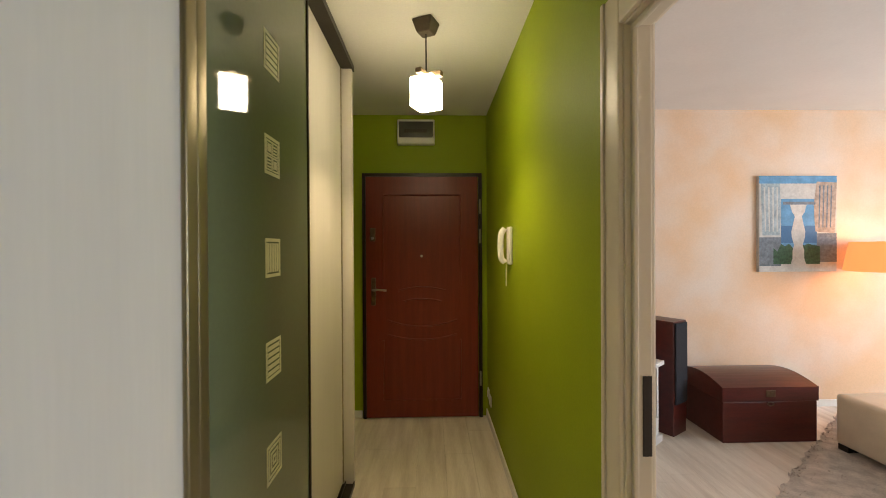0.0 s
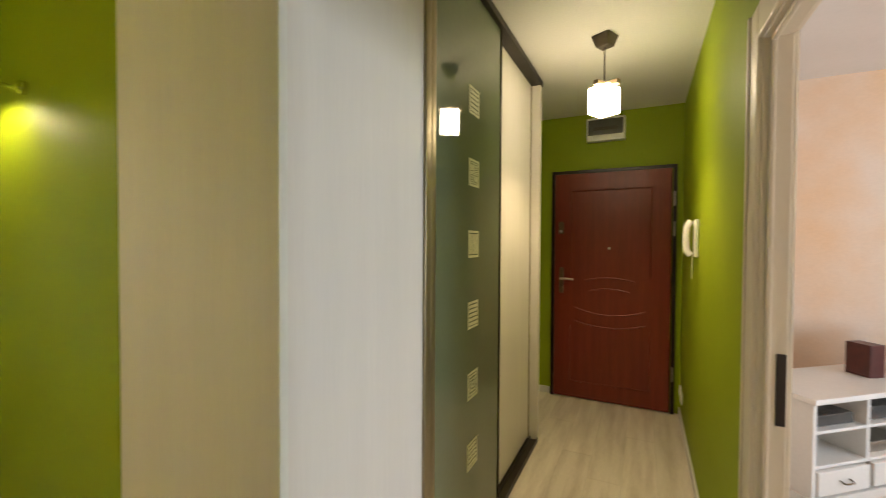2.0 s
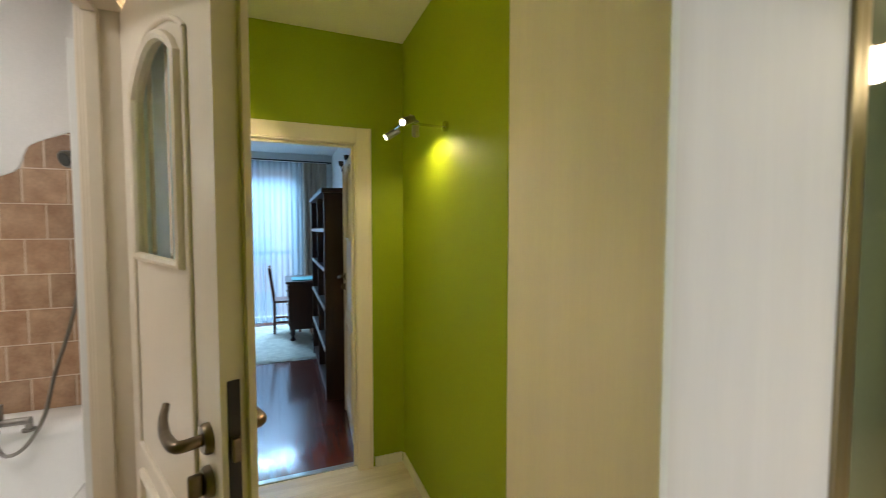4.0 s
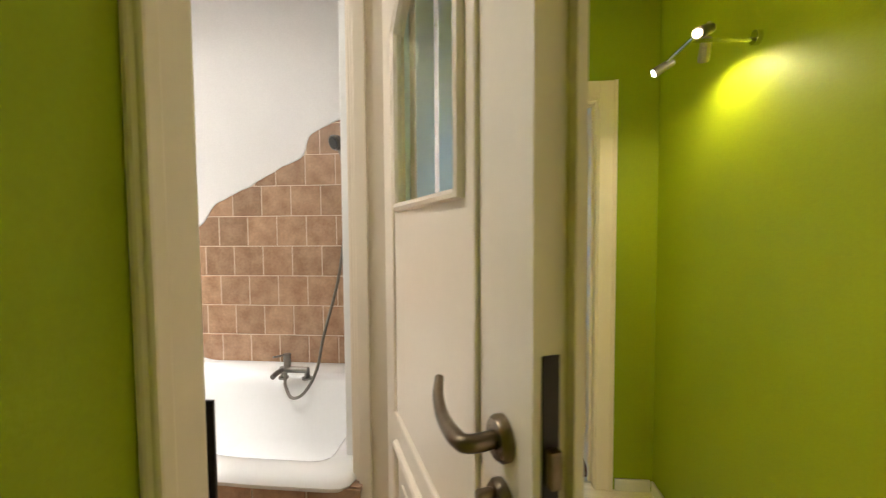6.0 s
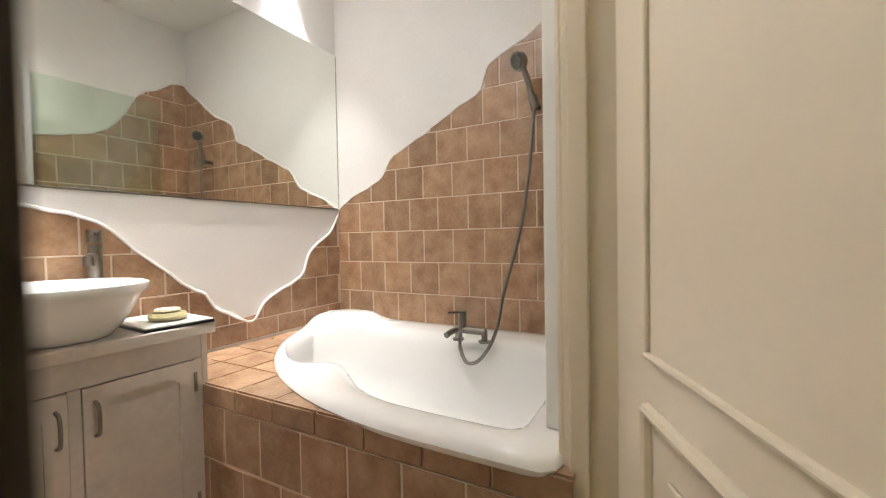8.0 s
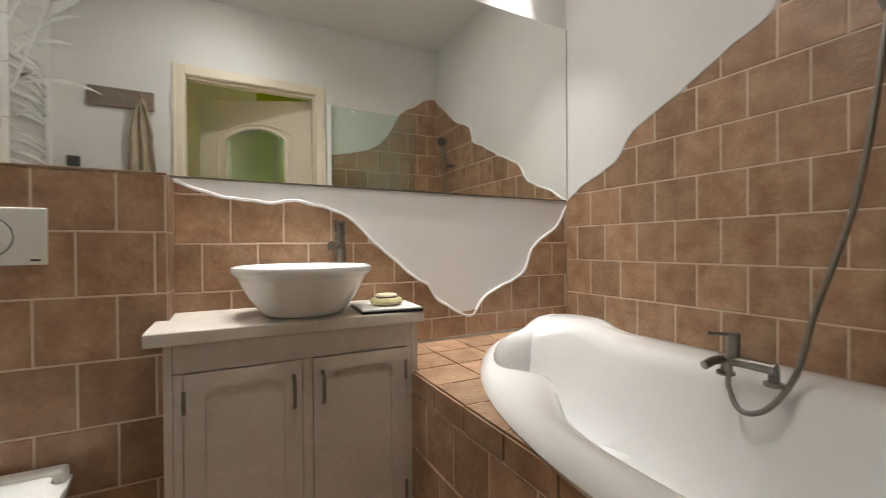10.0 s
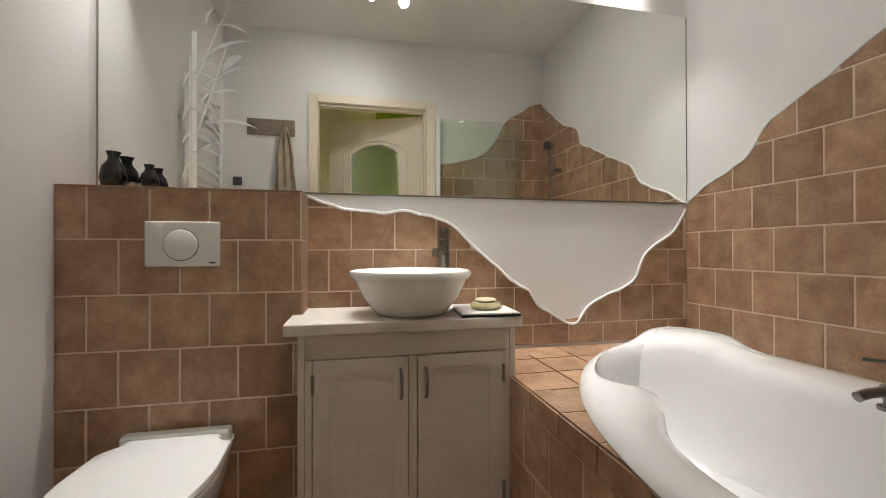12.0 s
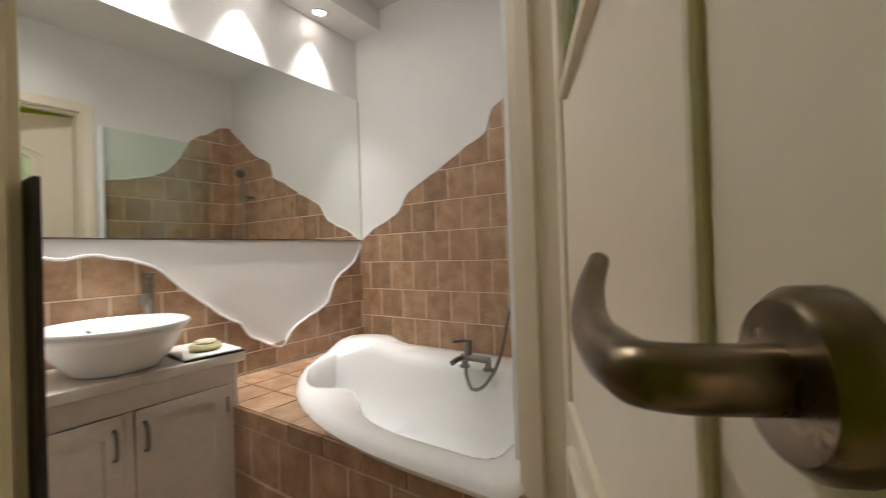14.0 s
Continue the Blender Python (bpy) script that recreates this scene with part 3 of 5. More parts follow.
def spotlight():
    s = thing("wall_spotlight", (-1.21, YA, 1.90), "three-headed chrome wall spotlight, lit", "lamp")
    part("wall_plate", tube([(-1.21, YA - 0.001, 1.905), (-1.21, YA - 0.016, 1.905)], 0.022, 20), CHROME, s, smooth=True)
    part("arm", tube([(-1.21, YA - 0.02, 1.90), (-1.21, YA - 0.20, 1.905)], 0.006, 8), CHROME, s, smooth=True)
    part("bar", tube([(-1.395, 0.158, 1.905), (-1.09, 0.150, 1.900)], 0.007, 8), CHROME, s, smooth=True)
    for c, d, aim, watts in (((-1.395, 0.150, 1.893), (-0.15, -0.75, -0.45), (0.05, -0.75, -0.45), 40), ((-1.090, 0.135, 1.880), (0.45, -0.65, -0.35), (0.45, -0.65, -0.35), 40),
                             ((-1.260, 0.225, 1.892), (-0.60, 0.20, -0.65), (-0.05, 0.25, -1.0), 5.5)):
        c, d = Vector(c), Vector(d).normalized()
        h = part("head", tube([c - d * 0.042, c - d * 0.038, c + d * 0.030, c + d * 0.032], 0.017, 16, taper=[0.6, 0.9, 1, 1]), GREYMETAL, s, smooth=True)
        part("bulb", tube([c + d * 0.0322, c + d * 0.034], 0.0115, 16), BULB, h, "lit halogen bulb")
        lamp("spotlight_beam", "SPOT", look(c + d * 0.036, c + d * 0.036 + Vector(aim)), watts, WARM, spot=168 if watts < 10 else 136, blend=0.4, radius=0.02)


spotlight()


def light_switch():
    s = thing("light_switch", (0.0, YB, 1.0), "white double light switch on the green wall", "switch")
    part("plate", bm_box(-0.062, 0.023, YB + 0.0005, YB + 0.011, 0.993, 1.148, 0.004), PLASTIC, s, smooth=True)
    part("rocker", bm_box(-0.054, 0.015, YB + 0.0112, YB + 0.016, 1.075, 1.140, 0.002), PLASTIC, s)
    part("rocker", bm_box(-0.054, 0.015, YB + 0.0112, YB + 0.016, 1.001, 1.066, 0.002), PLASTIC, s)


light_switch()


def panel_leaf(name, label, hinge, turn, width, height, window=True, face=-1):
    """A cream panelled door leaf; local x runs from the hinge, thickness towards -y."""
    t = 0.040
    d = thing(name, (*hinge, 0.008), label, "door", turn=turn)
    wx0, wx1, wz0, wz1 = 0.192, width - 0.192, 1.370, 1.86

    def top(u, lift=0.0):
        return wz1 - 0.085 + lift + 0.085 * math.sin(math.pi * min(max(u, 0), 1)) ** 0.8
    slab = bmesh.new()
    if window:
        add_box(slab, 0, wx0, -t, 0, 0, height)
        add_box(slab, wx1, width, -t, 0, 0, height)
        add_box(slab, wx0, wx1, -t, 0, 0, wz0)
        n = 16
        for i in range(n):
            u0, u1 = i / n, (i + 1) / n
            a0, a1 = wx0 + (wx1 - wx0) * u0, wx0 + (wx1 - wx0) * u1
            v = [slab.verts.new(p) for p in ((a0, -t, top(u0)), (a1, -t, top(u1)), (a1, 0, top(u1)), (a0, 0, top(u0)),
                                             (a0, -t, height), (a1, -t, height), (a1, 0, height), (a0, 0, height))]
            for f in ((3, 2, 1, 0), (4, 5, 6, 7), (0, 1, 5, 4), (2, 3, 7, 6)):
                slab.faces.new([v[k] for k in f])
        bmesh.ops.remove_doubles(slab, verts=slab.verts, dist=1e-5)
    else:
        add_box(slab, 0, width, -t, 0, 0, height)
    part("leaf", slab, CREAM, d, local=True)
    for y0, y1 in ((-t - 0.006, -t - 0.0003), (0.0003, 0.006)):
        yc = (y0 + y1) / 2

        def bead(pts, r=0.009):
            part("moulding", tube(pts, r, 8), CREAM, d, smooth=True, local=True)
        # lower panel with its raised field
        px0, px1, pz0, pz1 = 0.136, width - 0.136, 0.17, 0.757
        for p, q in (((px0, pz0), (px1, pz0)), ((px1, pz0), (px1, pz1)), ((px1, pz1), (px0, pz1)), ((px0, pz1), (px0, pz0))):
            bead([(p[0], yc, p[1]), (q[0], yc, q[1])], 0.011)
        fld = bm_box(px0 + 0.070, px1 - 0.070, min(y0, y1), max(y0, y1), pz0 + 0.070, pz1 - 0.070, 0.0028)
        part("raised_field", fld, CREAM, d, local=True)
        # tall upper panel border
        bead([(px0, yc, 0.84), (px0, yc, 1.80)], 0.0045)
        bead([(px1, yc, 0.84), (px1, yc, 1.80)], 0.0045)
        bead([(px0 + (px1 - px0) * i / 16, yc, 1.80 + 0.085 * math.sin(math.pi * i / 16) ** 0.8) for i in range(17)], 0.006)
        bead([(px0, yc, 0.84), (px1, yc, 0.84)], 0.006)
        if window:
            w = [(wx0, yc, wz0), (wx0, yc, top(0))]
            w += [(wx0 + (wx1 - wx0) * i / 16, yc, top(i / 16)) for i in range(1, 16)]
            w += [(wx1, yc, top(1)), (wx1, yc, wz0), (wx0, yc, wz0)]
            bead(w, 0.012)
    if window:
        g = bmesh.new()
        n = 16
        for i in range(n):
            u0, u1 = i / n, (i + 1) / n
            a0, a1 = wx0 + (wx1 - wx0) * u0, wx0 + (wx1 - wx0) * u1
            v = [g.verts.new(p) for p in ((a0, -0.023, wz0), (a1, -0.023, wz0), (a1, -0.023, top(u1)), (a0, -0.023, top(u0)),
                                          (a0, -0.017, wz0), (a1, -0.017, wz0), (a1, -0.017, top(u1)), (a0, -0.017, top(u0)))]
            for f in ((0, 1, 2, 3), (7, 6, 5, 4)):
                g.faces.new([v[k] for k in f])
        part("window_pane", g, DOORGLASS, d, "bluish glass pane", local=True)
    hz, kz, hx = 1.077, 1.000, width - 0.062
    for s in (-1, 1):
        yf = -t if s < 0 else 0.0
        rose = part("handle_rose", tube([(hx, yf, hz), (hx, yf + s * 0.008, hz), (hx, yf + s * 0.013, hz)], 0.027, 24, taper=[1, 1, 0.85]), BRONZE, d, "round antique bronze rose", smooth=True, local=True)
        lev = smooth_path([(hx, yf + s * 0.010, hz), (hx, yf + s * 0.044, hz), (hx - 0.018, yf + s * 0.053, hz), (hx - 0.062, yf + s * 0.054, hz + 0.003),
                           (hx - 0.102, yf + s * 0.048, hz + 0.015), (hx - 0.128, yf + s * 0.038, hz + 0.031)], 6)
        part("lever", tube(lev, 0.0105, 12, taper=[1.0] * 12 + [1.0 - 0.022 * i for i in range(len(lev) - 12)]), BRONZE, rose, "curved bronze lever", smooth=True, local=True)
        key = part("thumbturn_rose", tube([(hx, yf, kz), (hx, yf + s * 0.008, kz), (hx, yf + s * 0.013, kz)], 0.027, 24, taper=[1, 1, 0.85]), BRONZE, d, "round bronze lock rose", smooth=True, local=True)
        tb = bm_box(hx - 0.007, hx + 0.007, min(yf + s * 0.012, yf + s * 0.036), max(yf + s * 0.012, yf + s * 0.036), kz - 0.020, kz + 0.020, 0.005, 3)
        part("thumbturn", tb, BRONZE, key, smooth=True, local=True)
    lockp = part("lock_plate", bm_box(width, width + 0.0025, -0.030, -0.010, 0.90, 1.19, 0.001), BLACKWOOD, d, "dark bronze lock faceplate", local=True)
    part("latch", bm_box(width + 0.0026, width + 0.014, -0.027, -0.013, 1.055, 1.095, 0.003), BRONZE, lockp, local=True)
    part("rebate_lip", bm_box(width - 0.002, width + 0.014, -0.0005, 0.0125, 0, height, 0.002), CREAM, d, local=True)
    for zz in (0.25, 1.70):
        part("hinge", tube([(-0.004, 0.004, zz), (-0.004, 0.004, zz + 0.10)], 0.008, 10), BRONZE, d, "bronze hinge", smooth=True, local=True)
    return d


panel_leaf("bathroom_door", "cream panelled bathroom door with a glass window, ajar", (-1.008, -0.730), LEAF_TURN, 0.814, 2.065)
panel_leaf("study_door", "cream panelled study door standing open into the study", (-2.022, SD[1] - 0.012), 176, 0.735, 1.93)


# ---- living room things ----
def chest():
    c = thing("storage_chest", (2.85, 3.32, 0), "dark mahogany storage chest with a domed lid", "chest")
    x0, x1, y0, y1 = 2.500, 3.205, 3.070, 3.600
    part("body", bm_box(x0, x1, y0, y1, 0.0, 0.300, 0.008), MAHOGANY, c)
    lid = bmesh.new()
    n = 14
    ring = []
    for xx in (x0 - 0.006, x1 + 0.006):
        r = [lid.verts.new((xx, y0 - 0.006, 0.304))]
        r += [lid.verts.new((xx, y0 - 0.006 + (y1 - y0 + 0.012) * i / n, 0.375 + 0.085 * math.sin(math.pi * (0.12 + 0.76 * i / n)))) for i in range(n + 1)]
        r.append(lid.verts.new((xx, y1 + 0.006, 0.304)))
        ring.append(r)
    lid.faces.new(ring[0]), lid.faces.new(ring[1][::-1])
    for i in range(len(ring[0])):
        j = (i + 1) % len(ring[0])
        lid.faces.new((ring[0][i], ring[0][j], ring[1][j], ring[1][i]))
    part("lid", lid, MAHOGANY, c)
    clasp = part("clasp", bm_box(2.815, 2.885, y0 - 0.012, y0 - 0.0065, 0.335, 0.385, 0.003), BRONZE, c, "small bronze clasp")
    part("clasp_ring", tube([(2.85 + 0.022 * math.cos(a / 10 * math.pi), y0 - 0.010, 0.285 - 0.012 * math.sin(a / 10 * math.pi)) for a in range(21)], 0.004, 6), BRONZE, clasp)


chest()


def floor_speaker():
    s = thing("floor_speaker", (2.20, 3.175, 0), "mahogany floor-standing loudspeaker with black grille", "loudspeaker", turn=33)
    part("cabinet", bm_box(0.0, 0.195, 0.0, 0.29, 0.0, 0.865, 0.006), MAHOGANY, s, local=True)
    part("grille", bm_box(0.010, 0.185, -0.016, -0.0005, 0.24, 0.855, 0.008), GRILLE, s, "black cloth grille", local=True)


floor_speaker()


def tv_cabinet():
    w, dp, h = 0.86, 0.42, 0.595
    c = thing("tv_cabinet", (1.40, 2.575, 0), "white corner media cabinet with open shelves and drawers", "cabinet", turn=40)

    def pt(nm, *b, lb=""):
        return part(nm, bm_box(*b, 0.004), OFFWHITE, c, lb, local=True)
    pt("top", -0.03, w + 0.03, -0.03, dp, h - 0.030, h)
    pt("side", 0, 0.028, 0, dp, 0.05, h - 0.031), pt("side", w - 0.028, w, 0, dp, 0.05, h - 0.031)
    pt("divider", w / 2 - 0.012, w / 2 + 0.012, 0.01, dp, 0.20, h - 0.031)
    pt("back", 0.029, w - 0.029, dp - 0.015, dp - 0.001, 0.05, h - 0.031)
    pt("shelf", 0.029, w - 0.029, 0.01, dp - 0.016, 0.385, 0.403), pt("shelf", 0.029, w - 0.029, 0.01, dp - 0.016, 0.195, 0.213)
    pt("plinth", -0.02, w + 0.02, -0.02, dp, 0.0, 0.049)
    for k in range(2):
        a = 0.032 + k * (w / 2 - 0.015)
        dr = pt("drawer", a, a + w / 2 - 0.050, -0.012, 0.02, 0.060, 0.190)
        m = a + w / 4 - 0.025
        part("drawer_handle", tube(smooth_path([(m - 0.035, -0.013, 0.13), (m - 0.03, -0.035, 0.122), (m + 0.03, -0.035, 0.122), (m + 0.035, -0.013, 0.13)]), 0.0045, 8), BRONZE, dr, "dark bow handle", smooth=True, local=True)
    for nm, lb, bx, z in (("media_player", "silver media player on the cabinet shelf", (0.50, 0.80, 0.05, 0.30), 0.214),
                          ("receiver_box", "black receiver box on the upper shelf", (0.46, 0.80, 0.05, 0.32), 0.404),
                          ("disc_player", "black disc player on the cabinet shelf", (0.06, 0.38, 0.05, 0.30), 0.404)):
        m = pose(1.40, 2.575, 0, 0, 0, 40)
        bm = bm_box(bx[0], bx[1], bx[2], bx[3], z, z + (0.075 if nm == "receiver_box" else 0.06), 0.004)
        add_box(bm, bx[0] + 0.03, bx[0] + 0.16, bx[2] - 0.003, bx[2] - 0.0005, z + 0.02, z + 0.045)
        bmesh.ops.transform(bm, matrix=m, verts=bm.verts)
        solid(nm, bm, STEEL if nm == "media_player" else GREYPLASTIC, lb, "electronics")


tv_cabinet()
sp = bm_box(-0.055, 0.055, -0.07, 0.07, 0, 0.20, 0.005)
bmesh.ops.transform(sp, matrix=pose(1.83, 3.22, 0.596, 0, 0, 35), verts=sp.verts)
solid("shelf_speaker", sp, MAHOGANY, "small mahogany loudspeaker on the white cabinet", "loudspeaker")


def ottoman():
    o = thing("sofa_chaise", (3.9, 2.2, 0), "cream leather sofa chaise on dark feet", "sofa")
    part("seat", bm_box(3.21, 4.30, 1.30, 2.95, 0.05, 0.405, 0.045, 4), LEATHER, o, smooth=True)
    for a, b in ((3.26, 2.90), (4.25, 2.90), (3.26, 1.36), (4.25, 1.36)):
        part("foot", bm_box(a - 0.035, a + 0.035, b - 0.035, b + 0.035, 0.0, 0.055), BLACKWOOD, o)


ottoman()


def shag_rug(name, m, lx, ly, material, label, seed):
    """A pile rug: a soft slab with an uneven edge and many small tufts."""
    rnd = random.Random(seed)
    bm = bmesh.new()
    nx, ny = int(lx / 0.06), int(ly / 0.06)
    grid = [[None] * (ny + 1) for _ in range(nx + 1)]
    for i in range(nx + 1):
        for j in range(ny + 1):
            edge = i in (0, nx) or j in (0, ny)
            grid[i][j] = bm.verts.new((lx * i / nx + rnd.uniform(-0.015, 0.015), ly * j / ny + rnd.uniform(-0.015, 0.015), 0.003 if edge else 0.018 + rnd.uniform(-0.003, 0.003)))
    for i in range(nx):
        for j in range(ny):
            bm.faces.new((grid[i][j], grid[i + 1][j], grid[i + 1][j + 1], grid[i][j + 1]))
    for _ in range(4200):
        x, y = rnd.uniform(0.0, lx), rnd.uniform(0.0, ly)
        a, h = rnd.uniform(0, 6.28), rnd.uniform(0.018, 0.027)
        dx, dy = 0.012 * math.cos(a), 0.012 * math.sin(a)
        bm.faces.new([bm.verts.new(p) for p in ((x - dx, y - dy, 0.004), (x + dx, y + dy, 0.004), (x + dy * 1.5, y - dx * 1.5, h))])
    bmesh.ops.transform(bm, matrix=m, verts=bm.verts)
    return solid(name, bm, material, label, "rug", smooth=True)


shag_rug("shag_rug", pose(2.28, 2.40, 0, 0, 0, 36) @ Matrix.Translation((0, -1.5, 0)), 2.3, 1.5, SHAG, "grey-beige shaggy rug under the cream sofa", 3)


def painting():
    x0, x1, z0, z1, y = 3.269, 3.969, 1.206, 2.050, 3.675
    p = thing("painting", ((x0 + x1) / 2, 3.70, z0), "canvas painting of a balustrade, towels and blue sea", "painting")
    part("canvas", bm_box(x0, x1, y, 3.708, z0, z1, 0.003), PALEPAINT, p)
    w, h = x1 - x0, z1 - z0

    def flat(nm, u0, u1, v0, v1, k, m):
        part(nm, bm_box(x0 + u0 * w, x0 + u1 * w, y - 0.0006 * k - 0.0005, y - 0.0006 * k, z0 + v0 * h, z0 + v1 * h), m, p)
    flat("sky_band", 0.0, 1.0, 0.92, 1.0, 1, SKYBLUE)
    flat("opening", 0.28, 0.74, 0.10, 0.76, 1, SKYBLUE)
    flat("sea_band", 0.28, 0.74, 0.30, 0.48, 2, SEA)
    flat("shadow_block", 0.0, 0.28, 0.06, 0.36, 1, SHADEPAINT)
    flat("shadow_block", 0.74, 1.0, 0.10, 0.40, 1, SHADEPAINT)

    def blob(nm, pts, k, m):
        bm = bmesh.new()
        f = bm.faces.new([bm.verts.new((x0 + u * w, y - 0.0006 * k - 0.0005, z0 + v * h)) for u, v in pts])
        r = bmesh.ops.extrude_face_region(bm, geom=[f])
        bmesh.ops.translate(bm, verts=[e for e in r["geom"] if isinstance(e, bmesh.types.BMVert)], vec=(0, 0.0004, 0))
        part(nm, bm, m, p)
    rnd = random.Random(5)
    blob("foliage", [(0.18, 0.08), (0.78, 0.08)] + [(0.78 - 0.6 * i / 12, 0.20 + 0.10 * rnd.random()) for i in range(13)], 3, LEAFPAINT)
    blob("towel", [(0.04, 0.38), (0.26, 0.38), (0.28, 0.62), (0.26, 0.92), (0.02, 0.92), (0.03, 0.60)], 3, CLOTHBLUE)
    blob("towel", [(0.72, 0.42), (0.97, 0.40), (1.0, 0.93), (0.74, 0.94), (0.70, 0.70)], 3, CLOTHTAN)
    for i in range(4):
        blob("towel_fold", [(0.07 + 0.05 * i, 0.42), (0.085 + 0.05 * i, 0.42), (0.075 + 0.055 * i, 0.88), (0.055 + 0.055 * i, 0.88)], 4, PALEPAINT)
        blob("towel_fold", [(0.76 + 0.05 * i, 0.46), (0.775 + 0.05 * i, 0.46), (0.79 + 0.05 * i, 0.90), (0.77 + 0.05 * i, 0.90)], 4, SHADEPAINT)
    bal = [(0.10, 0.02), (0.10, 0.08), (0.075, 0.14), (0.075, 0.22), (0.055, 0.28), (0.085, 0.36), (0.09, 0.42), (0.06, 0.52), (0.045, 0.58), (0.08, 0.62), (0.10, 0.68), (0.12, 0.72)]
    blob("baluster", [(0.50 + r, v) for r, v in bal] + [(0.50 - r, v) for r, v in bal[::-1]], 5, PALEPAINT)
    flat("ledge", 0.30, 0.72, 0.70, 0.73, 6, SHADEPAINT)


painting()


def floor_lamp():
    cx, cy = 4.13, 3.34
    l = thing("floor_lamp", (cx, cy, 0), "lit floor lamp with an orange fabric drum shade", "lamp")
    part("base", lathe([(0.13, 0.0), (0.13, 0.015), (0.02, 0.03)], 28, cx, cy), BRONZE, l, smooth=True)
    part("stem", tube([(cx, cy, 0.02), (cx, cy, 1.34)], 0.011, 10), BRONZE, l, smooth=True)
    bm = bmesh.new()
    n = 32
    a = [bm.verts.new((cx + 0.32 * math.cos(2 * math.pi * i / n), cy + 0.32 * math.sin(2 * math.pi * i / n), 1.225)) for i in range(n)]
    b = [bm.verts.new((cx + 0.28 * math.cos(2 * math.pi * i / n), cy + 0.28 * math.sin(2 * math.pi * i / n), 1.465)) for i in range(n)]
    for i in range(n):
        bm.faces.new((a[i], a[(i + 1) % n], b[(i + 1) % n], b[i]))
    part("shade", bm, ORANGE, l, "glowing orange shade", smooth=True)
    lamp("floor_lamp_bulb", "POINT", pose(cx, cy, 1.37), 6, (1.0, 0.58, 0.24), radius=0.03)


floor_lamp()
lw = thing("window_1", (6.06, 1.2, 0.6), "white framed living room window", "window", kind="structure")
bm = bmesh.new()
add_frame(bm, "y", 0.1, 2.3, 0.6, 2.2, 6.02, 6.09, 0.06)
add_box(bm, 6.02, 6.09, 1.17, 1.23, 0.66, 2.14)
part("window_frame", bm, OFFWHITE, lw)
pn = part("pane", bm_box(6.05, 6.056, 0.16, 2.24, 0.66, 2.14), PANE, lw)
pn.visible_shadow = False

# ---- study things ----
def study_window():
    w = thing("window_2", (-6.38, -0.98, 0.02), "white framed full-height study window", "window", kind="structure")
    b = bmesh.new()
    add_frame(b, "y", -1.85, -0.12, 0.02, 2.42, -6.41, -6.34, 0.07)
    add_box(b, -6.41, -6.34, -1.02, -0.95, 0.09, 2.35)
    part("window_frame", b, OFFWHITE, w)
    for a, c in ((-1.78, -1.02), (-0.95, -0.19)):
        g = part("pane", bm_box(-6.38, -6.374, a, c, 0.09, 2.35), PANE, w)
        g.visible_shadow = False
    r = thing("balcony_rail", (-6.75, -0.98, -0.1), "dark metal balcony rail outside the window", "railing")
    part("slab", bm_box(-6.95, -6.46, -2.2, 0.2, -0.25, -0.05), GROUND, r)
    part("handrail", bm_box(-6.90, -6.86, -2.2, 0.2, 1.03, 1.08), BLACKWOOD, r)
    for i in range(13):
        part("baluster", bm_box(-6.888, -6.872, -2.15 + i * 0.19, -2.134 + i * 0.19, -0.05, 1.03), BLACKWOOD, r)


study_window()


def curtain(name, y0, y1, z0, z1, x, material, label, amp, waves):
    bm = bmesh.new()
    n, prev = waves * 10, None
    for i in range(n + 1):
        y = y0 + (y1 - y0) * i / n
        dx = amp * math.sin(2 * math.pi * waves * i / n + 0.6 * math.sin(i * 0.37)) * (0.7 + 0.3 * math.sin(i * 0.11))
        col = [bm.verts.new((x + dx * (0.55 + 0.45 * k / 4), y, z1 + (z0 - z1) * k / 4)) for k in range(5)]
        if prev:
            for k in range(4):
                bm.faces.new((prev[k], col[k], col[k + 1], prev[k + 1]))
        prev = col
    return solid(name, bm, material, label, "curtain", smooth=True)


curtain("sheer_curtain", -2.05, -0.02, 0.03, 2.47, -6.20, SHEER, "white sheer curtain drawn across the window", 0.022, 26)
curtain("side_drape", 0.0, 0.34, 0.03, 2.47, -6.17, DRAPE, "beige drape gathered beside the window", 0.030, 5)
rod = thing("curtain_rod", (-6.19, -0.85, 2.49), "thin dark curtain rod over the window", "curtain rod")
part("rod", tube([(-6.19, -2.2, 2.49), (-6.19, 0.42, 2.49)], 0.010, 10), BLACKWOOD, rod, smooth=True)
for yy in (-2.1, 0.38):
    part("bracket", bm_box(-6.299, -6.185, yy - 0.01, yy + 0.01, 2.482, 2.498), BLACKWOOD, rod)


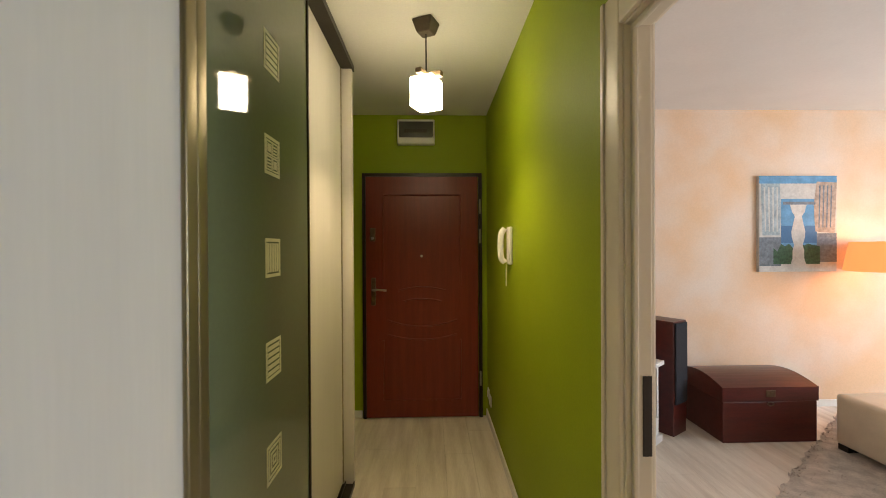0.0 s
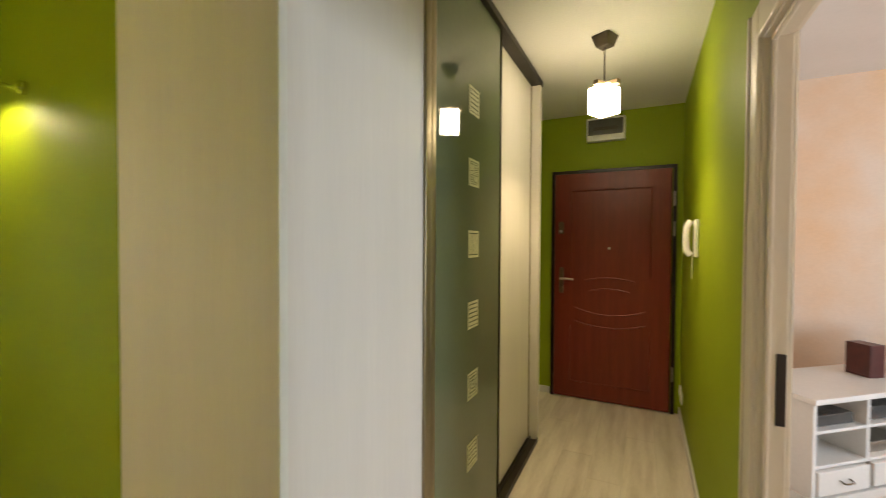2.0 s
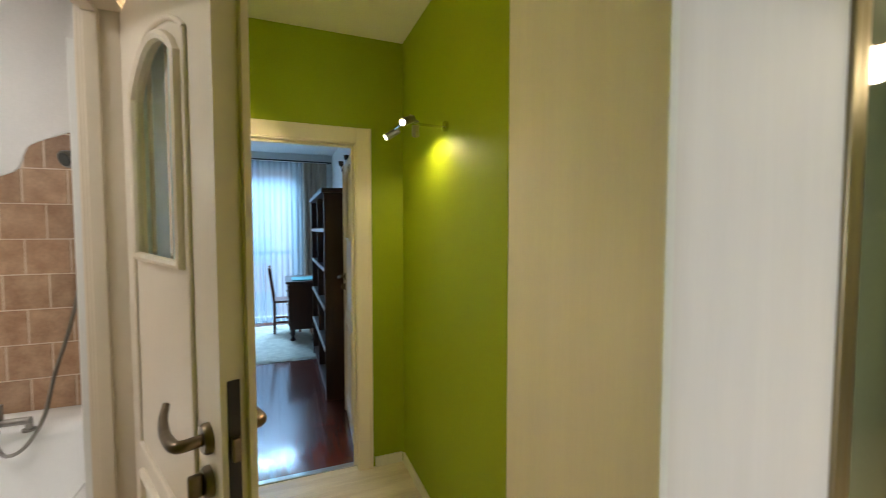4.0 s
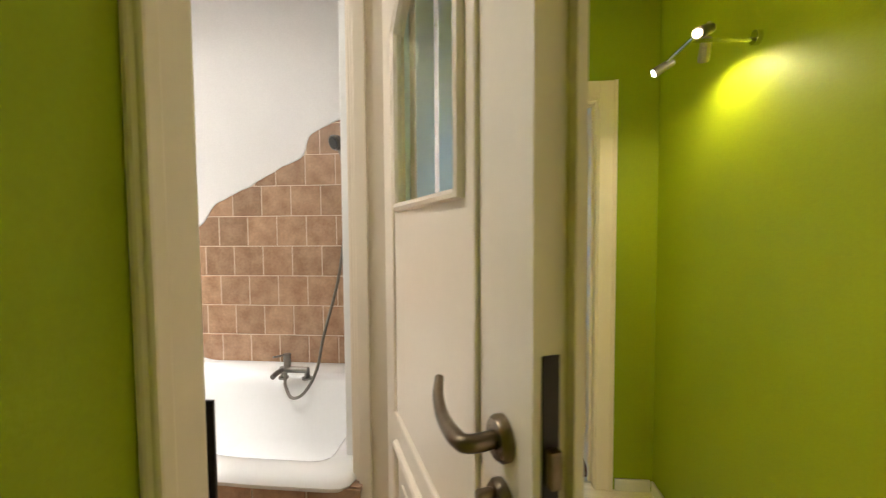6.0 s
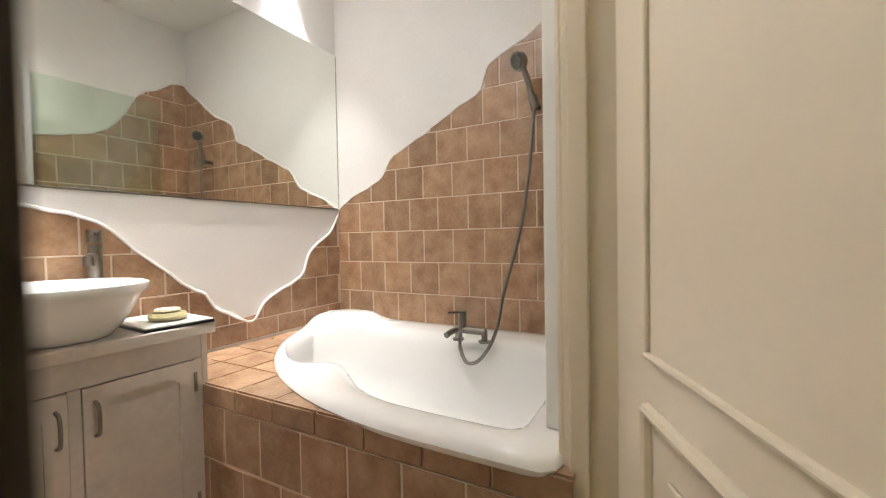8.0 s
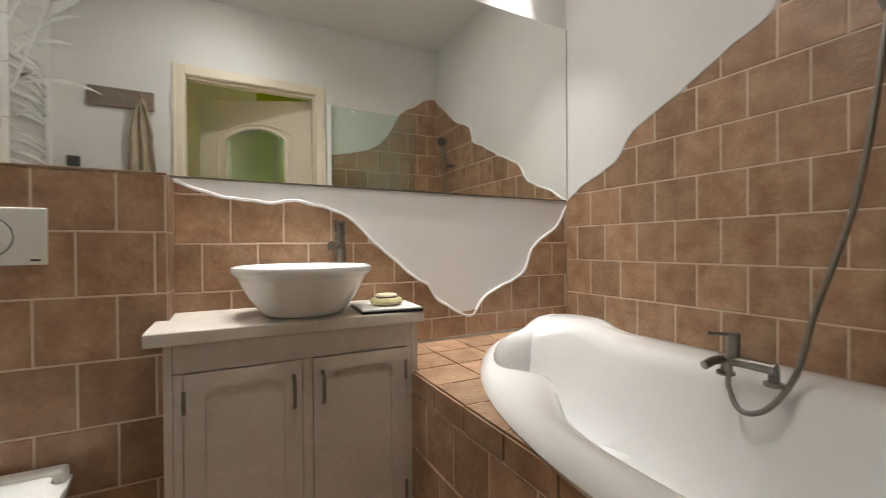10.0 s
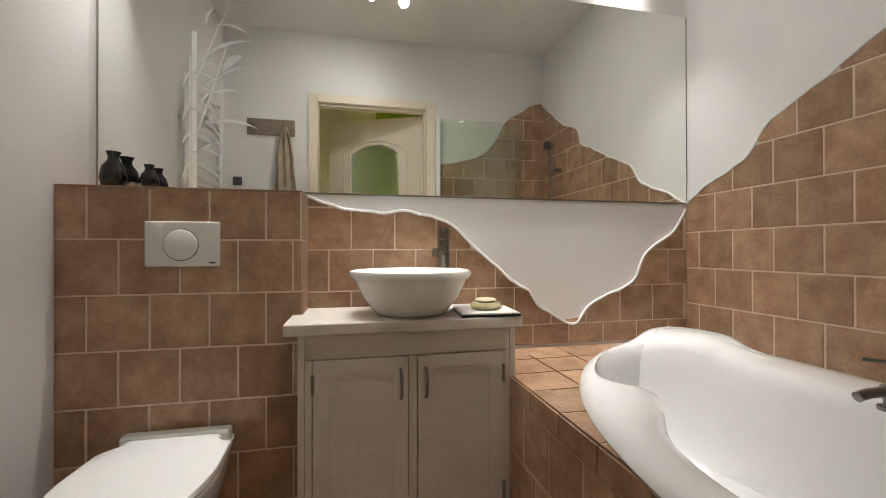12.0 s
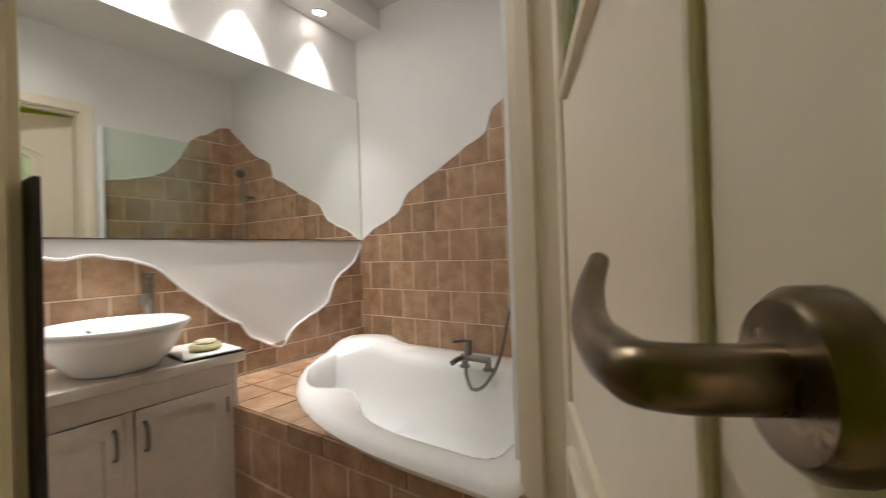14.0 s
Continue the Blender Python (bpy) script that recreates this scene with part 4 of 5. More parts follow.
def bookcase():
    x0, x1, y0, y1, h = -4.45, -3.00, -0.01, 0.33, 1.79
    b = thing("bookcase", (-3.72, 0.16, 0), "dark walnut bookcase with open shelves, mostly empty", "bookcase")
    part("side", bm_box(x1 - 0.03, x1, y0, y1, 0, h - 0.04, 0.003), DARKWOOD, b)
    part("side", bm_box(x0, x0 + 0.03, y0, y1, 0, h - 0.04, 0.003), DARKWOOD, b)
    part("divider", bm_box(-3.74, -3.715, y0 + 0.005, y1, 0.06, h - 0.04), DARKWOOD, b)
    part("top", bm_box(x0 - 0.02, x1 + 0.02, y0 - 0.02, y1, h - 0.039, h, 0.005), DARKWOOD, b)
    part("back", bm_box(x0 + 0.03, x1 - 0.03, y1 - 0.012, y1, 0.06, h - 0.04), DARKWOOD, b)
    part("plinth", bm_box(x0 + 0.03, x1 - 0.03, y0 + 0.02, y1 - 0.013, 0, 0.06), DARKWOOD, b)
    for z in (0.07, 0.42, 0.77, 1.10, 1.43):
        for p, q in ((x0 + 0.031, -3.741), (-3.714, x1 - 0.031)):
            part("shelf", bm_box(p, q, y0 + 0.004, y1 - 0.013, z, z + 0.022), DARKWOOD, b)
    for z in (0.42, 0.77, 1.10, 1.43):
        part("shelf_edge", bm_box(x0 + 0.031, x1 - 0.031, y0 - 0.004, y0 + 0.003, z - 0.004, z + 0.026), OFFWHITE, b, "pale shelf lip")


bookcase()


def desk():
    d = thing("writing_desk", (-5.10, 0.05, 0), "dark walnut writing desk with turned feet", "desk")
    part("top", bm_box(-5.75, -4.98, -0.30, 0.40, 0.755, 0.785, 0.006), DARKWOOD, d)
    part("pedestal", bm_box(-5.45, -5.02, -0.26, 0.38, 0.16, 0.754, 0.005), DARKWOOD, d)
    for a, c in ((-5.06, -0.22), (-5.40, -0.22), (-5.06, 0.33), (-5.40, 0.33)):
        part("foot", lathe([(0.022, 0), (0.035, 0.03), (0.018, 0.06), (0.032, 0.11), (0.028, 0.16)], 16, a, c), DARKWOOD, d, smooth=True)
    for k in range(3):
        dr = part("drawer", bm_box(-5.40, -5.07, -0.272, -0.2605, 0.20 + 0.18 * k, 0.365 + 0.18 * k, 0.003), DARKWOOD, d)
        part("drawer_knob", tube([(-5.235, -0.272, 0.28 + 0.18 * k), (-5.235, -0.292, 0.28 + 0.18 * k)], 0.013, 10), BRONZE, dr)
    solid("folder", bm_box(-5.40, -5.05, -0.22, 0.08, 0.786, 0.800, 0.003), TEAL, "teal folder lying on the desk", "folder")


desk()


def desk_chair():
    c = thing("desk_chair", (-5.67, -0.28, 0), "slim brown wooden chair at the desk", "chair")
    cw = mat("red_beech", (0.16, 0.05, 0.03), 0.4)
    x0, x1, y0, y1 = -5.86, -5.48, -0.46, -0.10
    part("seat", bm_box(x0, x1, y0, y1, 0.44, 0.47, 0.008), cw, c)
    for a, b in ((x0, y1 - 0.035), (x1 - 0.035, y1 - 0.035), (x0, y0), (x1 - 0.035, y0)):
        part("leg", bm_box(a, a + 0.035, b, b + 0.035, 0, 0.439, 0.004), cw, c)
    for a in (x0 + 0.017, x1 - 0.017):
        part("back_post", tube([(a, y0 + 0.015, 0.471), (a, y0 - 0.015, 0.70), (a, y0 - 0.045, 0.93)], 0.016, 8), cw, c)
    for z in (0.60, 0.73, 0.86):
        part("back_slat", bm_box(x0 + 0.03, x1 - 0.03, y0 - 0.020 - (z - 0.60) * 0.10, y0 - 0.004 - (z - 0.60) * 0.10, z, z + 0.05), cw, c)
    for a in (x0 + 0.012, x1 - 0.024):
        part("stretcher", bm_box(a, a + 0.014, y0 + 0.036, y1 - 0.036, 0.16, 0.185), cw, c)


desk_chair()
shag_rug("wool_rug", pose(-6.08, -2.0, 0), 1.85, 2.02, WOOL, "cream long-pile wool rug on the laminate", 4)


def bed():
    b = thing("daybed", (-4.25, -1.75, 0), "daybed with a rose-brown cover on thin legs", "bed")
    part("mattress", bm_box(-5.10, -4.12, -2.60, -0.84, 0.22, 0.43, 0.06, 4), BEDCLOTH, b, smooth=True)
    part("frame", bm_box(-5.08, -4.14, -2.58, -0.86, 0.16, 0.219, 0.008), DARKWOOD, b)
    for a, c in ((-4.17, -0.90), (-5.05, -0.90), (-4.17, -2.55), (-5.05, -2.55)):
        part("leg", lathe([(0.014, 0), (0.02, 0.16)], 12, a, c), STEEL, b, smooth=True)


bed()


def study_pendant():
    cx, cy = -4.35, -1.045
    p = thing("dark_pendant", (cx, cy, SC), "pendant lamp with a dark brown drum shade, unlit", "lamp")
    part("cord", tube([(cx, cy, SC), (cx, cy, 2.09)], 0.004, 6), BLACKWOOD, p)
    part("shade", lathe([(0.212, 1.72), (0.205, 1.72), (0.155, 2.09), (0.165, 2.10), (0.217, 1.72)], 32, cx, cy), DARKSHADE, p, smooth=True)


study_pendant()


def candle_holder():
    c = thing("candle_holder", (-3.08, 0.19, 1.79), "black wire candle holder on top of the bookcase", "ornament")
    for i, (dx, h) in enumerate(((-0.04, 0.20), (0.0, 0.25), (0.04, 0.22))):
        part("stem", tube([(-3.08 + dx * 0.3, 0.19, 1.792), (-3.08 + dx, 0.19 + dx, 1.79 + h)], 0.004, 6), BLACKWOOD, c)
        part("cup", lathe([(0.012, 1.79 + h), (0.020, 1.80 + h), (0.022, 1.83 + h)], 14, -3.08 + dx, 0.19 + dx), BLACKWOOD, c, smooth=True)
    part("base", lathe([(0.045, 1.790), (0.04, 1.797)], 20, -3.08, 0.19), BLACKWOOD, c)


candle_holder()

# ---- bathroom things ----
XB, YS = -1.995, -2.375
mir = thing("wall_mirror", (-0.79, YS, 1.213), "wide wall mirror with an etched bamboo branch", "mirror")
part("mirror_glass", bm_box(XB + 0.004, 0.419, YS + 0.0005, YS + 0.006, 1.213, 2.095, 0.0008), MIRROR, mir)
part("mirror_edge", bm_box(0.4192, 0.424, YS + 0.0005, YS + 0.0075, 1.213, 2.095), GREYMETAL, mir)
part("mirror_edge", bm_box(XB + 0.0005, XB + 0.0038, YS + 0.0005, YS + 0.0075, 1.213, 2.095), GREYMETAL, mir)
part("mirror_edge", bm_box(XB + 0.004, 0.424, YS + 0.0005, YS + 0.0070, 1.207, 1.2128), GREYMETAL, mir)


def etched_branch():
    """Frosted bamboo shoots and leaves on the mirror's face."""
    y = YS + 0.0065
    rnd = random.Random(11)

    def leaf_shape(x0, z0, dx, dz, width, sag=0.12):
        """A pointed leaf from its base along (dx, dz), arched to one side."""
        bm = bmesh.new()
        n, ln = 12, math.hypot(dx, dz)
        nx, nz = -dz / ln, dx / ln
        side = -1 if dx < 0 else 1
        pts = []
        for i in range(n + 1):
            pts.append((i / n, width * math.sin(math.pi * i / n) ** 0.8))
        for i in range(n - 1, 0, -1):
            pts.append((i / n, -width * math.sin(math.pi * i / n) ** 0.8))
        vs = []
        for u, b in pts:
            b += side * sag * ln * 4 * u * (1 - u)
            vs.append(bm.verts.new((x0 - 0.07 + dx * u + nx * b, y, z0 + dz * u + nz * b)))
        f = bm.faces.new(vs)
        r = bmesh.ops.extrude_face_region(bm, geom=[f])
        bmesh.ops.translate(bm, verts=[e for e in r["geom"] if isinstance(e, bmesh.types.BMVert)], vec=(0, 0.0006, 0))
        part("etched_leaf", bm, ETCH, mir)

    def cane(x, z0, z1, w):
        z, k = z0, 0
        while z < z1 - 0.01:
            top = min(z1, z + 0.135 + 0.02 * (k % 2))
            part("etched_cane", bm_box(x - 0.07 - w, x - 0.07 + w, y, y + 0.0008, z, top - 0.004, 0.0003), ETCH, mir)
            z, k = top, k + 1
    cane(0.186, 1.216, 1.795, 0.0085)
    cane(0.200, 1.216, 1.700, 0.0030)
    part("etched_stem", tube(smooth_path([(0.102, y, 1.43), (0.080, y, 1.50), (0.050, y, 1.60), (0.005, y, 1.755)], 6), 0.0032, 6), ETCH, mir)
    part("etched_stem", tube(smooth_path([(0.106, y, 1.62), (0.080, y, 1.69), (0.040, y, 1.80), (-0.002, y, 1.895)], 6), 0.0032, 6), ETCH, mir)
    for x0, z0, dx, dz, w in ((0.082, 1.885, -0.034, 0.105, 0.006), (0.078, 1.890, -0.056, 0.085, 0.014), (0.092, 1.855, -0.088, 0.052, 0.005),
                              (0.146, 1.815, -0.025, 0.068, 0.005), (0.115, 1.820, -0.106, -0.020, 0.005), (0.158, 1.690, -0.170, 0.082, 0.006),
                              (0.090, 1.650, -0.070, 0.066, 0.014), (0.118, 1.605, -0.110, 0.066, 0.005), (0.130, 1.565, -0.105, 0.010, 0.005),
                              (0.163, 1.445, -0.050, 0.050, 0.004), (0.150, 1.450, -0.180, -0.005, 0.006), (0.165, 1.520, -0.050, 0.060, 0.004)):
        leaf_shape(x0, z0, dx, dz, w)
    for k in range(9):
        z = 1.235 + 0.055 * k
        leaf_shape(0.170, z + 0.020, -0.064 + rnd.uniform(-0.008, 0.006), rnd.uniform(-0.045, -0.020), 0.0045, 0.10)
        if k % 2:
            leaf_shape(0.192, z + 0.030, 0.034, -rnd.uniform(0.05, 0.09), 0.004, 0.05)
            leaf_shape(0.168, z + 0.060, -0.050, rnd.uniform(0.01, 0.05), 0.004, 0.08)


etched_branch()


def wave(points):
    """A smooth uneven line through a few (along, height) controls."""
    pts = smooth_path([(a, h, 0) for a, h in points], 8)
    us, hs = [p.x for p in pts], [p.y for p in pts]
    if us[0] > us[-1]:
        us, hs = us[::-1], hs[::-1]
    return lambda u: float(np.interp(u, us, hs)) + 0.0018 * math.sin(47 * u) + 0.0014 * math.sin(83 * u + 1)


S_WAVE = wave([(-0.272, 1.200), (-0.395, 1.156), (-0.57, 1.137), (-0.661, 1.147), (-0.837, 1.100), (-0.922, 1.022), (-1.123, 0.851), (-1.188, 0.814),
               (-1.24, 0.744), (-1.402, 0.664), (-1.486, 0.751), (-1.702, 0.849), (-1.762, 0.971), (-1.915, 1.076), (-2.0, 1.205)])
W_WAVE = wave([(-2.38, 1.195), (-2.264, 1.271), (-2.066, 1.358), (-1.974, 1.470), (-1.772, 1.568), (-1.591, 1.665), (-1.463, 1.726), (-1.431, 1.815),
               (-1.384, 1.860), (-1.266, 1.910), (-1.18, 1.957), (-1.05, 2.06), (-0.86, 2.20)])
N_WAVE = wave([(-2.0, 2.205), (-1.90, 2.20), (-1.80, 2.13), (-1.667, 2.05), (-1.56, 1.87), (-1.449, 1.76), (-1.28, 1.70), (-1.077, 1.66), (-1.0, 1.64)])


def clad(holder, name, axis, face, out, a0, a1, z0, z1, pw, ph, line_a, line_z, top=None):
    """Separate square tiles in running bond on a wall, cut off along a wavy top, over a grout bed."""
    top = top or (lambda u: z1)
    def at(u, d, z):
        return (u, face + out * d, z) if axis == "x" else (face + out * d, u, z)
    bed, n = bmesh.new(), max(int((a1 - a0) / 0.02), 2)
    rows = []
    for i in range(n + 1):
        u = a0 + (a1 - a0) * i / n
        zt = min(max(top(u), z0 + 0.001), z1)
        rows.append([bed.verts.new(at(u, 0.0005, z0)), bed.verts.new(at(u, 0.0078, z0)), bed.verts.new(at(u, 0.0078, zt)), bed.verts.new(at(u, 0.0005, zt))])
    for p, q in zip(rows, rows[1:]):
        for k in range(4):
            bed.faces.new((p[k], p[(k + 1) % 4], q[(k + 1) % 4], q[k]))
    bed.faces.new(rows[0]), bed.faces.new(rows[-1][::-1])
    part("grout_bed", bed, GROUT, holder)
    g, r0 = 0.0029, math.floor((z0 - line_z) / ph)
    for r in range(r0, int(math.ceil((z1 - line_z) / ph)) + 1):
        zb, zc = max(line_z + r * ph + g, z0 + g), min(line_z + (r + 1) * ph - g, z1)
        if zc - zb < 0.012:
            continue
        shift = line_a + (pw * 0.5 if r % 2 else 0)
        c0 = math.floor((a0 - shift) / pw)
        for c in range(c0, int(math.ceil((a1 - shift) / pw)) + 1):
            u0, u1 = max(shift + c * pw + g, a0), min(shift + (c + 1) * pw - g, a1)
            if u1 - u0 < 0.012:
                continue
            m = 7
            us = [u0 + (u1 - u0) * i / m for i in range(m + 1)]
            ts = [min(zc, top(u) - 0.002) for u in us]
            keep = [i for i in range(m + 1) if ts[i] > zb + 0.004]
            if len(keep) < 2:
                continue
            if all(t == zc for t in ts):
                us, ts = [u0, u1], [zc, zc]
            else:
                us, ts = [us[i] for i in keep], [ts[i] for i in keep]
            d = 0.0094 + 0.0012 * random.random()
            bm = bmesh.new()
            e = 0.0025
            mid = len(us) - 1
            outer = [(u, zb) for u in (us[0], us[-1])] + [(u, t) for u, t in zip(us[::-1], ts[::-1])]
            cu, cz = (us[0] + us[-1]) / 2, (zb + max(ts)) / 2
            inner = [(u + (e if u < cu else -e), z + (e if z < cz else -e)) for u, z in outer]
            lo = [bm.verts.new(at(u, 0.0070, z)) for u, z in outer]
            md = [bm.verts.new(at(u, d - 0.002, z)) for u, z in outer]
            hi = [bm.verts.new(at(u, d, z)) for u, z in inner]
            k = len(outer)
            for i in range(k):
                j = (i + 1) % k
                bm.faces.new((lo[i], lo[j], md[j], md[i]))
                bm.faces.new((md[i], md[j], hi[j], hi[i]))
            bm.faces.new(hi)
            part("tile", bm, TILE, holder)


TP = 0.169
ts_ = thing("tiles_south", (-1.13, YS, 0), "brown terracotta tiles with a wavy white edge", "tiling", kind="structure")
clad(ts_, "s", "x", YS, 1, -1.985, -0.278, 0.58, 1.206, 0.170, 0.163, -0.357, 0.830, S_WAVE)
tw_ = thing("tiles_west", (XB, -1.6, 0), "brown terracotta tiles rising in a wavy mountain line", "tiling", kind="structure")
clad(tw_, "w", "y", XB, 1, YS + 0.010, -0.867, 0.58, 2.3, TP, 0.165, -1.871, 0.742, W_WAVE)
tn_ = thing("tiles_north", (-1.5, -0.865, 0), "brown terracotta tiles with a wavy edge at the tub end", "tiling", kind="structure")
clad(tn_, "n", "x", -0.865, -1, -1.985, -1.076, 0.58, 2.3, TP, 0.165, -1.9, 0.742, N_WAVE)


def wave_edge(name, fn, a0, a1, put):
    n = 90
    pts = [put(a0 + (a1 - a0) * i / n, fn(a0 + (a1 - a0) * i / n)) for i in range(n + 1)]
    solid(name, tube(pts, 0.0065, 6), WHITE, "white rounded plaster edge along the tiles", "trim", "structure", smooth=True)


wave_edge("trim", S_WAVE, -1.985, -0.280, lambda u, z: (u, YS + 0.008, z))
wave_edge("trim", W_WAVE, YS + 0.012, -0.88, lambda u, z: (XB + 0.008, u, z))
wave_edge("trim", N_WAVE, -1.985, -1.078, lambda u, z: (u, -0.873, z))

# cistern box
bx_ = thing("cistern_box", (0.085, -2.29, 0), "boxed-in cistern clad in brown tiles", "cistern box", kind="structure")
part("core", bm_box(-0.270, 0.449, YS + 0.008, -2.2155, 0.0, 1.187), GROUT, bx_)
clad(bx_, "b", "x", -2.2155, 1, -0.277, 0.449, 0.0, 1.190, 0.175, 0.177, 0.102, 0.848)
clad(bx_, "b", "y", -0.270, -1, -2.374, -2.206, 0.0, 1.190, 0.175, 0.177, -2.206, 0.848)
part("top_tile", bm_box(-0.278, 0.449, -2.374, -2.205, 1.188, 1.196, 0.002), TILE, bx_)


def flush_plate():
    x0, x1, z0, z1, y = -0.020, 0.199, 0.937, 1.084, -2.2055
    f = thing("flush_plate", (0.09, y, z0), "white flush plate with a round button", "flush plate")
    part("plate", bm_box(x0, x1, y, y + 0.012, z0, z1, 0.005, 3), PLASTIC, f, smooth=True)
    cx, cz = 0.094, 1.008
    part("button_ring", tube([(cx, y + 0.011, cz), (cx, y + 0.0135, cz)], 0.052, 40), GREYPLASTIC, f)
    b = part("button", tube([(cx, y + 0.012, cz), (cx, y + 0.017, cz), (cx, y + 0.020, cz)], 0.0495, 40, taper=[1, 1, 0.9]), PLASTIC, f, smooth=True)
    part("mark", bm_box(x0 + 0.012, x0 + 0.032, y + 0.0122, y + 0.0127, z0 + 0.010, z0 + 0.015), GREYPLASTIC, f)


flush_plate()


def toilet():
    t = thing("toilet", (0.10, -1.92, 0), "white wall-hung toilet with its lid closed", "toilet")
    cx, yb = 0.095, -2.205

    def outline(k, shy, n=36):
        pts = []
        for i in range(n + 1):
            a = math.pi * i / n
            pts.append((cx + 0.185 * k * math.cos(a), yb + 0.26 + 0.29 * k * math.sin(a)))
        back = yb + shy
        neck = [(cx + 0.135 * k, back), (cx + 0.140 * k, back + 0.035), (cx + 0.178 * k, back + 0.075)] if shy > 0.02 else [(cx + 0.160 * k, back)]
        return neck + pts + [(2 * cx - x, y) for x, y in neck[::-1]]
    def stack(levels, shy=0.005):
        bm = bmesh.new()
        rings = [[bm.verts.new((x, yb + (y - yb) * sy, z)) for x, y in outline(k, shy)] for k, sy, z in levels]
        for p, q in zip(rings, rings[1:]):
            for i in range(len(p)):
                j = (i + 1) % len(p)
                bm.faces.new((p[i], p[j], q[j], q[i]))
        bm.faces.new(rings[0][::-1]), bm.faces.new(rings[-1])
        return bm
    part("bowl", stack([(0.45, 0.5, 0.06), (0.62, 0.72, 0.14), (0.84, 0.92, 0.26), (0.95, 0.98, 0.345), (0.96, 0.985, 0.362)]), PORCELAIN, t, smooth=True)
    part("seat", stack([(0.985, 0.995, 0.364), (1.0, 1.0, 0.370), (0.99, 0.995, 0.382)]), PORCELAIN, t, smooth=True)
    lid = part("lid", stack([(0.99, 0.99, 0.384), (1.0, 1.0, 0.390), (0.985, 0.99, 0.402), (0.90, 0.93, 0.406)], 0.050), PORCELAIN, t, "closed white lid", smooth=True)
    part("hinge_bar", bm_box(cx - 0.155, cx + 0.155, yb + 0.006, yb + 0.052, 0.363, 0.416, 0.010, 3), PLASTIC, t, smooth=True)


toilet()


def vanity():
    x0, x1, yf, zt = -0.985, -0.285, -2.045, 0.768
    v = thing("vanity_cabinet", (-0.635, -2.2, 0), "old white painted vanity cabinet with two panelled doors", "cabinet")
    for nm, *bx in (("side_panel", x0, x0 + 0.020, YS + 0.013, yf + 0.02, 0, zt - 0.036), ("side_panel", x1 - 0.020, x1, YS + 0.013, yf + 0.02, 0, zt - 0.036),
                    ("back_panel", x0 + 0.021, x1 - 0.021, YS + 0.013, YS + 0.025, 0, zt - 0.036), ("plinth", x0 + 0.021, x1 - 0.021, YS + 0.026, yf + 0.02, 0, 0.08),
                    ("top_rail", x0 + 0.021, x1 - 0.021, yf - 0.004, yf + 0.02, 0.655, zt - 0.036), ("stile", x0 + 0.021, x0 + 0.042, yf - 0.004, yf + 0.02, 0.081, 0.654),
                    ("stile", x1 - 0.042, x1 - 0.021, yf - 0.004, yf + 0.02, 0.081, 0.654), ("stile", -0.650, -0.622, yf - 0.004, yf + 0.02, 0.081, 0.654)):
        part(nm, bm_box(*bx, 0.0015), VANITY, v)
    for a0, a1, hx in ((x0 + 0.044, -0.652, -0.677), (-0.620, x1 - 0.044, -0.597)):
        d = part("door", bm_box(a0, a1, yf - 0.002, yf + 0.017, 0.083, 0.652, 0.002), VANITY, v)
        fr = bmesh.new()
        w = 0.048
        y0, y1 = yf + 0.0172, yf + 0.025
        add_box(fr, a0, a0 + w, y0, y1, 0.083, 0.652)
        add_box(fr, a1 - w, a1, y0, y1, 0.083, 0.652)
        add_box(fr, a0 + w, a1 - w, y0, y1, 0.083, 0.15)
        n = 14
        for i in range(n):
            u0, u1 = i / n, (i + 1) / n
            f = lambda u: 0.590 + 0.022 * min(1, math.sin(math.pi * u) * 3.0)
            p, q = a0 + w + (a1 - a0 - 2 * w) * u0, a0 + w + (a1 - a0 - 2 * w) * u1
            vs = [fr.verts.new(c) for c in ((p, y0, f(u0)), (q, y0, f(u1)), (q, y1, f(u1)), (p, y1, f(u0)), (p, y0, 0.652), (q, y0, 0.652), (q, y1, 0.652), (p, y1, 0.652))]
            for fc in ((3, 2, 1, 0), (4, 5, 6, 7), (0, 1, 5, 4), (2, 3, 7, 6)):
                fr.faces.new([vs[k] for k in fc])
        part("door_rim", fr, VANITY, d)
        part("handle", tube(smooth_path([(hx, y1, 0.612), (hx, y1 + 0.022, 0.602), (hx, y1 + 0.026, 0.565), (hx, y1 + 0.022, 0.530), (hx, y1, 0.520)]), 0.0050, 8), GREYMETAL, d, "pewter bow handle", smooth=True)
        side = a0 if hx > (a0 + a1) / 2 else a1
        for hz in (0.16, 0.55):
            part("hinge", bm_box(side - 0.005, side + 0.005, y1 - 0.004, y1 + 0.003, hz, hz + 0.06, 0.001), GREYMETAL, d)
    ct = thing("vanity_countertop", (-0.624, -2.18, zt - 0.035), "white painted slab lying on the cabinet", "countertop")
    part("slab", bm_box(-1.002, -0.246, YS + 0.013, -2.018, zt - 0.035, zt, 0.003), VANITY, ct)
    part("front_edge", bm_box(-1.002, -0.246, -2.0175, -2.001, zt - 0.036, zt, 0.005, 3), VANITY, ct, smooth=True)
    return v


vanity()


